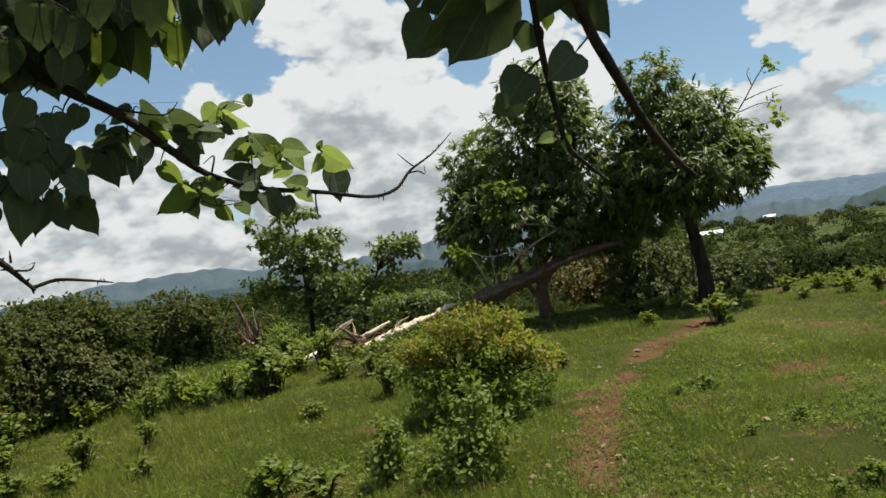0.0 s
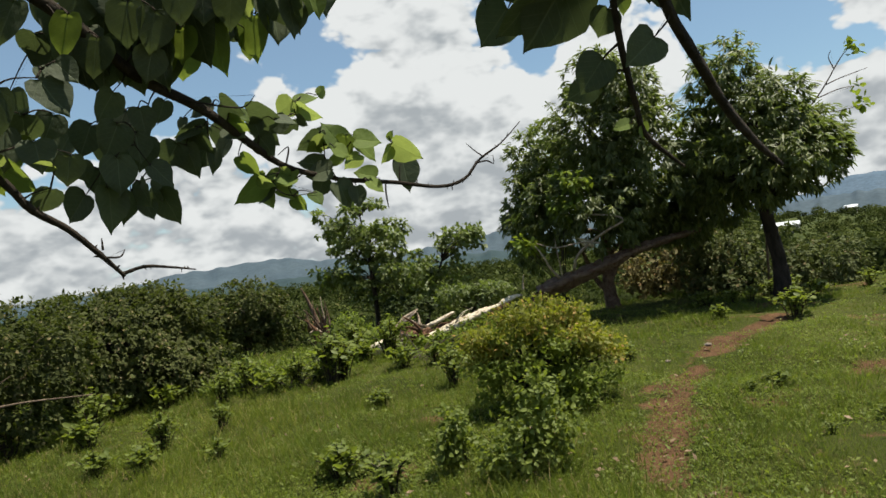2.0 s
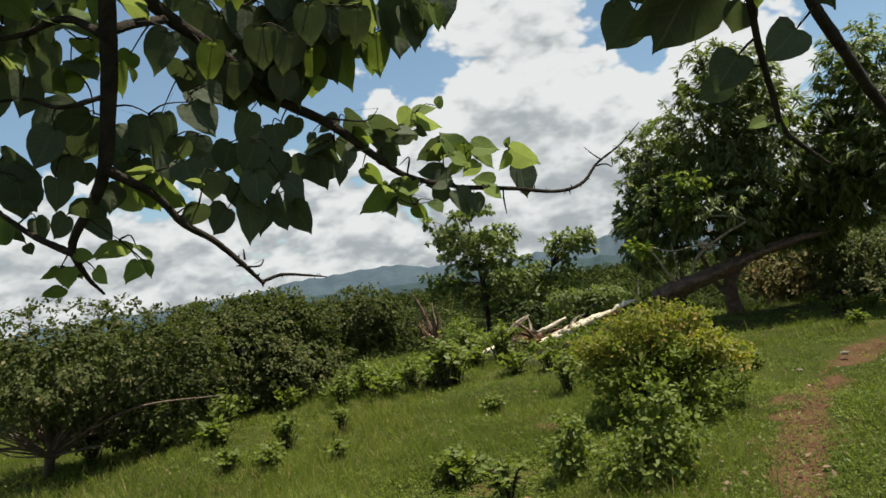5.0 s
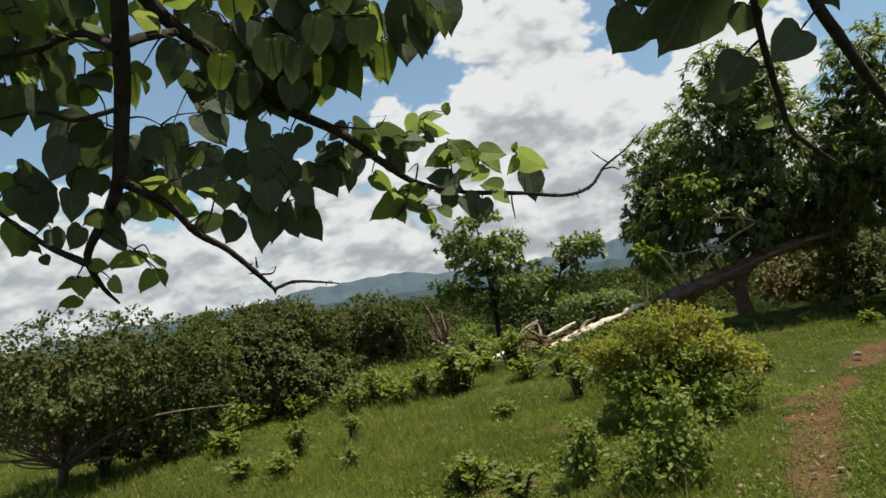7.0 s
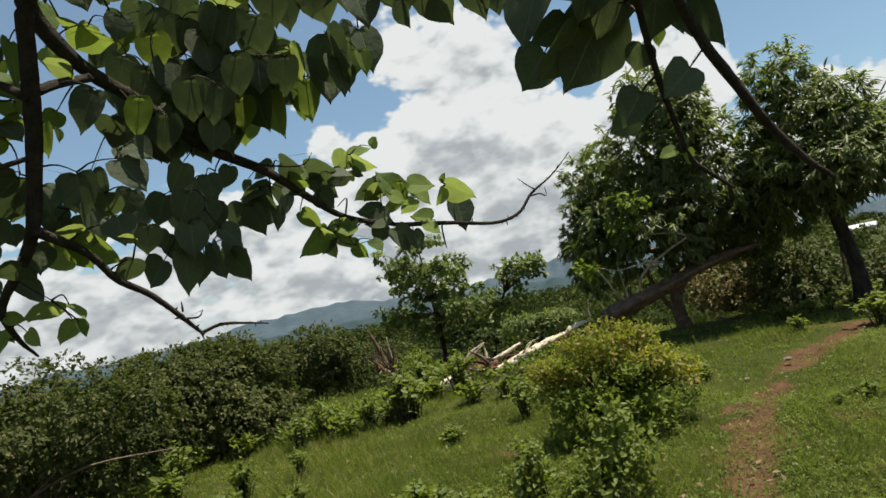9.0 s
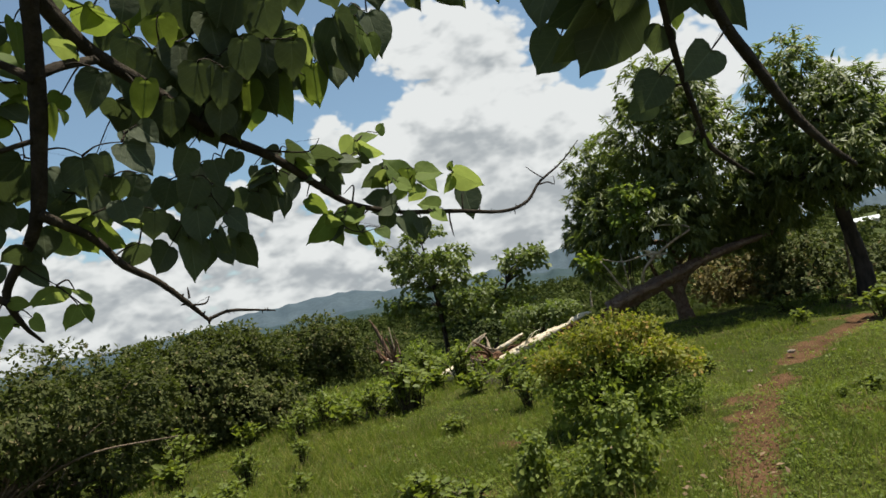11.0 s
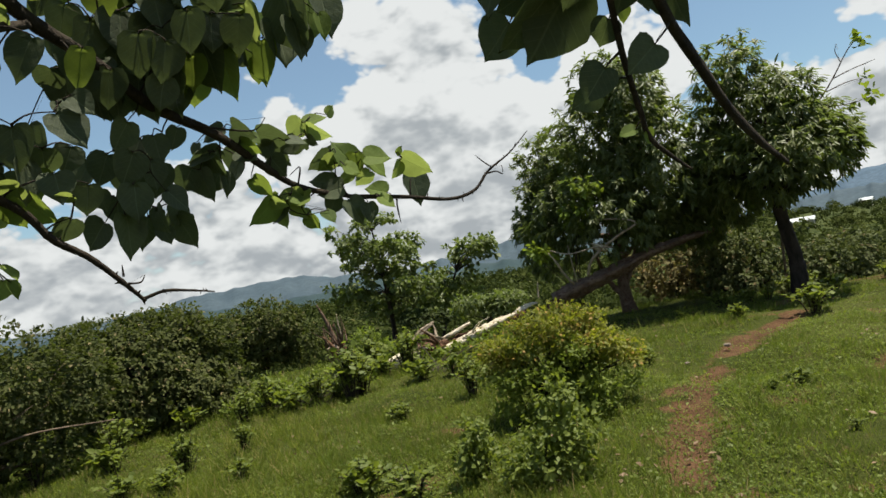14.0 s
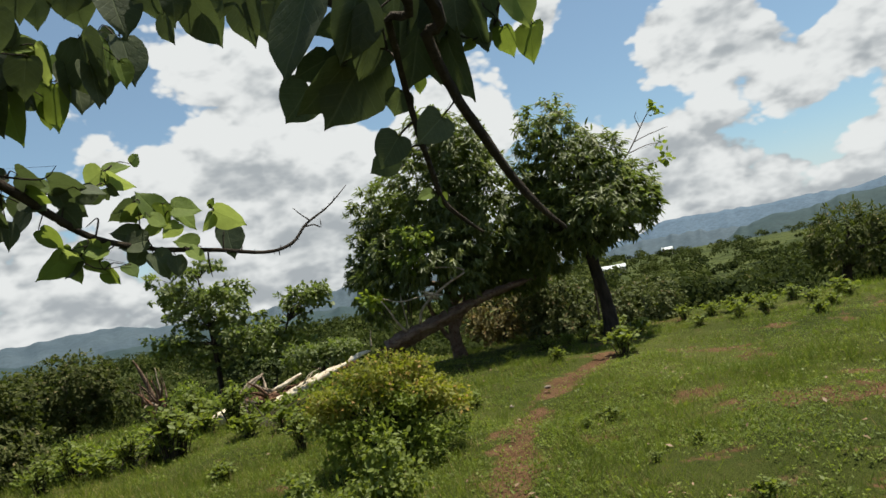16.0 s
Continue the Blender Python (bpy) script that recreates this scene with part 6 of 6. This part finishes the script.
hang_leaves([
    (-0.906, 1.683, 2.223, -0.912, 1.691, 2.123, 34, 0), (-0.812, 1.635, 2.190, -0.837, 1.639, 2.105, 29, 0), (-0.768, 1.718, 2.262, -0.785, 1.724, 2.168, -28, 1),
    (-0.693, 1.700, 2.351, -0.702, 1.708, 2.250, 29, 0), (-0.868, 1.675, 2.500, -0.899, 1.680, 2.400, 17, 0), (-0.757, 1.653, 2.494, -0.791, 1.657, 2.394, 22, 0),
    (-0.941, 1.671, 2.550, -0.981, 1.673, 2.464, 20, 0), (-1.022, 1.633, 2.525, -1.052, 1.636, 2.441, 36, 1), (-0.656, 1.655, 2.436, -0.668, 1.662, 2.336, -27, 0),
    (-1.075, 1.588, 2.227, -1.073, 1.595, 2.152, 26, 0), (-0.613, 1.695, 2.329, -0.647, 1.699, 2.228, -39, 0), (-1.162, 1.593, 2.126, -1.150, 1.602, 2.041, -34, 0)], 0.8)
# leaves between the two boughs
hang_leaves([
    (-0.188, 1.540, 2.360, -0.160, 1.546, 2.234, -46, 0), (-0.068, 1.459, 2.321, -0.075, 1.475, 2.198, -46, 0), (-0.015, 1.502, 2.325, -0.016, 1.518, 2.221, 46, 0),
    (-0.285, 1.532, 2.395, -0.276, 1.549, 2.319, 0, 0), (-0.361, 1.518, 2.385, -0.330, 1.509, 2.270, 34, 0), (-0.225, 1.497, 2.369, -0.221, 1.506, 2.282, 41, 0),
    (-0.104, 1.498, 2.367, -0.127, 1.493, 2.277, 22, 0)], 0.6)
# broad leaves over the short boughs
hang_leaves([
    (0.151, 1.179, 2.049, 0.060, 1.189, 1.920, 27, 0), (0.106, 1.156, 2.023, 0.019, 1.174, 1.940, 52, 0), (0.084, 1.175, 2.045, 0.017, 1.189, 2.016, 29, 0),
    (0.070, 1.147, 2.158, -0.009, 1.154, 2.009, -62, 0), (0.154, 1.173, 2.128, 0.068, 1.186, 2.080, 49, 0), (0.143, 1.099, 2.119, 0.106, 1.114, 2.008, 39, 0),
    (0.177, 1.134, 2.100, 0.139, 1.148, 1.985, 43, 0), (0.199, 1.168, 1.966, 0.178, 1.195, 1.925, 0, 0), (0.182, 1.180, 1.889, 0.136, 1.184, 1.838, -17, 0),
    (0.252, 1.107, 1.893, 0.202, 1.091, 1.851, 0, 0), (0.219, 1.163, 2.152, 0.190, 1.180, 2.037, -36, 0), (0.262, 1.176, 2.126, 0.227, 1.191, 1.971, 52, 0)], 0.5)
hang_leaves([
    (0.296, 1.171, 2.058, 0.305, 1.169, 1.929, -57, 0)], 0.5)
# leaves at the end of the upper short bough
hang_leaves([
    (0.328, 1.125, 2.097, 0.352, 1.137, 2.004, -52, 0), (0.279, 1.159, 2.143, 0.273, 1.156, 2.041, -21, 0), (0.309, 1.105, 2.119, 0.309, 1.116, 2.033, 33, 0),
    (0.390, 1.174, 2.079, 0.388, 1.162, 2.038, -60, 0), (0.360, 1.133, 2.033, 0.350, 1.130, 2.002, -44, 0), (0.416, 1.138, 2.113, 0.450, 1.139, 2.038, 40, 2),
    (0.461, 1.185, 2.061, 0.443, 1.188, 1.990, -41, 1), (0.392, 1.144, 2.048, 0.404, 1.162, 1.993, -38, 1), (0.296, 1.186, 2.105, 0.353, 1.204, 2.050, 46, 0),
    (0.391, 1.190, 2.149, 0.386, 1.183, 2.075, -49, 0), (0.282, 1.201, 2.075, 0.298, 1.210, 2.038, -36, 2), (0.338, 1.148, 2.031, 0.319, 1.165, 2.014, 51, 2)], 0.4)
# small leaves hanging before the tree crowns
hang_leaves([
    (0.245, 1.354, 1.800, 0.208, 1.354, 1.794, -44, 2), (0.247, 1.275, 1.783, 0.258, 1.292, 1.759, 46, 1), (0.251, 1.312, 2.034, 0.253, 1.324, 1.996, 43, 1)])
# the rest of its crown, unseen overhead and behind, added to shade the leaves
_r = np.random.default_rng(78)
_p, _w = crown_points([((-1.5, 0.9, 3.75), (1.0, 0.9, 0.65)), ((-0.3, 0.5, 3.6), (0.9, 0.9, 0.6)), ((0.45, 0.75, 3.45), (0.55, 0.5, 0.4)), ((-1.6, -0.9, 3.9), (1.4, 1.3, 0.8)), ((-2.7, 0.6, 3.6), (0.9, 0.9, 0.7))], 22, _r, 0.2, 0.2, 9)
part("crown", (*sprays(BROAD, _p, _w, _r, 4, 0.12, 0.8, 0.6, 0.05), LEAF_TREE, False), shade_tree, "dense unseen crown overhead, added to shade the leaves")
for _end in ((-1.5, 0.9, 3.6), (-0.3, 0.5, 3.5), (0.4, 0.7, 3.4), (-2.6, 0.5, 3.5), (-1.7, -1.5, 3.8)):
    part("bough", (*tube([(-1.5, -0.7, 2.85), ((-1.5 + _end[0]) / 2, (_end[1] - 0.7) / 2, 3.3), _end], [0.06, 0.04, 0.015], 16, 8, 0.15, 380), BARK_GREY, True), shade_tree)

# ---- grass, low weeds and litter ----


def turf_spots(count, near, far, power, seed, span=(-56, 50)):
    rng = np.random.default_rng(seed)
    r = near * (far / near) ** (rng.random(count) ** power)
    a = np.radians(rng.uniform(*span, count))
    x, y = r * np.sin(a), r * np.cos(a)
    return x, y, r, rng


def patchy(x, y, scale, seed):
    rng = np.random.default_rng(seed)
    v = np.zeros(len(x))
    for k in range(6):
        a, b, c = rng.normal(0, scale * (1 + 0.5 * k), 2).tolist() + [rng.random() * 6.3]
        v += np.sin(a * x + b * y + c)
    return v / 2.5


def make_grass(name, label, count, near, far, tall, width, seed, mat, tuft=1, west=0.0):
    """Bent, tapering blades in tufts, thinner on worn earth."""
    x, y, r, rng = turf_spots(count // tuft, near, far, 0.9, seed)
    # the blades of a tuft spread from its middle, and grow to its own height
    own = np.repeat(np.arange(len(x)), tuft)
    grown = (0.55 + 0.9 * rng.random(len(x)) ** 1.6)[own] if tuft > 1 else np.ones(len(own))
    lean = rng.random(len(own)) * 6.283
    out = np.abs(rng.normal(0, 0.035, len(own))) * (tuft > 1) * np.maximum(1, r[own] / 9)
    x, y, r = x[own] + np.cos(lean) * out, y[own] + np.sin(lean) * out, r[own]
    lush = patchy(x, y, 0.7, seed + 1)
    keep = rng.random(len(x)) > np.clip(bareness(x, y) * 1.5, 0, 0.985)
    keep &= rng.random(len(x)) < 0.75 + 0.25 * lush
    keep &= rng.random(len(x)) > 0.35 * np.clip((x - 0.5) / 3, 0, 1) * np.clip(0.7 - lush, 0, 1)
    if west:
        keep &= rng.random(len(x)) < np.clip(0.35 - x * 0.22 + 0.2 * lush, 0.02, 1)
    x, y, r, lush, lean, grown = x[keep], y[keep], r[keep], lush[keep], lean[keep], grown[keep]
    n = len(x)
    high = tall * (0.45 + 0.8 * rng.random(n)) * (1 + 0.35 * lush) * grown
    wide = width * (0.7 + 0.6 * rng.random(n)) * np.maximum(1, r / 7)
    turn, over = rng.random(n) * 6.283, high * (0.25 + 0.75 * rng.random(n))
    base = np.stack([x, y, turf_height(x, y) - 0.02], -1)
    side = np.stack([np.cos(turn), np.sin(turn), np.zeros(n)], -1) * wide[:, None] / 2
    ahead = np.stack([np.cos(lean) * over, np.sin(lean) * over, high], -1)
    verts = np.stack([base - side, base + side, base + ahead], 1).reshape(-1, 3)
    faces = np.arange(n * 3).reshape(-1, 3)
    return tagged(new(name, mesh_of(name, verts, faces, mat)), label, "grass", kind="stuff")


make_grass("grass", "short patchy green pasture grass", 380000, 2.8, 19.0, 0.055, 0.0065, 501, GRASS)
make_grass("tufted_grass", "coarse tufts of pasture grass", 360000, 2.8, 18.0, 0.105, 0.0065, 502, GRASS, 14)
make_grass("tall_grass", "longer tufted grass on the western slope", 130000, 3.0, 17.0, 0.115, 0.007, 503, GRASS_LUSH, 9, west=1.0)


def low_leaves(name, label, category, count, leaves, size, mat, seed, lift=0.03, flat=0.35, near=3.0, far=18.0, clump=0.035, bare=0.6):
    x, y, r, rng = turf_spots(count, near, far, 0.9, seed)
    keep = rng.random(count) > bare * bareness(x, y)
    keep &= rng.random(count) < 0.5 + 0.5 * patchy(x, y, 0.9, seed + 1)
    x, y = x[keep], y[keep]
    n = len(x)
    own = np.repeat(np.arange(n), leaves)
    p = np.stack([x[own], y[own], turf_height(x[own], y[own])], -1) + rng.normal(0, clump, (n * leaves, 3)) * (1, 1, 0.2) + (0, 0, lift)
    w = rng.normal(0, 1, (n * leaves, 3))
    w[:, 2] = rng.normal(0.25, flat, n * leaves)
    v, f = scatter(SMALL, p, w, size * (0.5 + 0.9 * rng.random(n * leaves)), rng, 0.6)
    return tagged(new(name, mesh_of(name, v, f, mat)), label, category, kind="stuff")


low_leaves("low_weeds", "small broad-leaved weeds all through the turf", "weeds", 90000, 4, 0.024, LEAF_SHRUB, 511, 0.03, 0.8)
low_leaves("pale_weeds", "pale yellow-green creeping weeds in the turf", "weeds", 6000, 5, 0.036, LEAF_WEED, 513, 0.04, 0.8)
low_leaves("fallen_leaves", "dry brown fallen leaves scattered on the grass", "leaves", 1500, 1, 0.05, LITTER, 515, 0.035, 0.2, bare=0.0)


def stone(place, size, seed):
    rng = np.random.default_rng(seed)
    bm = bmesh.new()
    bmesh.ops.create_icosphere(bm, subdivisions=2, radius=size)
    for v in bm.verts:
        v.co *= 1 + 0.25 * noise.noise(v.co * (2.2 / size) + Vector((seed, 0, 0)))
        v.co.z *= 0.5
    me = bpy.data.meshes.new("stone")
    bm.to_mesh(me)
    bm.free()
    me.materials.append(STONE)
    ob = new("stone", me)
    ob.location, ob.rotation_euler = (place[0], place[1], float(ground_height(place[0], place[1])) + size * 0.2), (0, 0, rng.random() * 6)
    return tagged(ob, "small weathered brownish stone half sunk in the turf", "stone", "stones in the pasture")


for _k, (_spot, _size) in enumerate((((-1.27, 5.59, -0.05), 0.05), ((2.36, 9.18, 0.02), 0.05), ((1.68, 8.40, 0.01), 0.035), ((-1.25, 5.73, -0.05), 0.04))):
    stone(_spot, _size, 520 + _k)
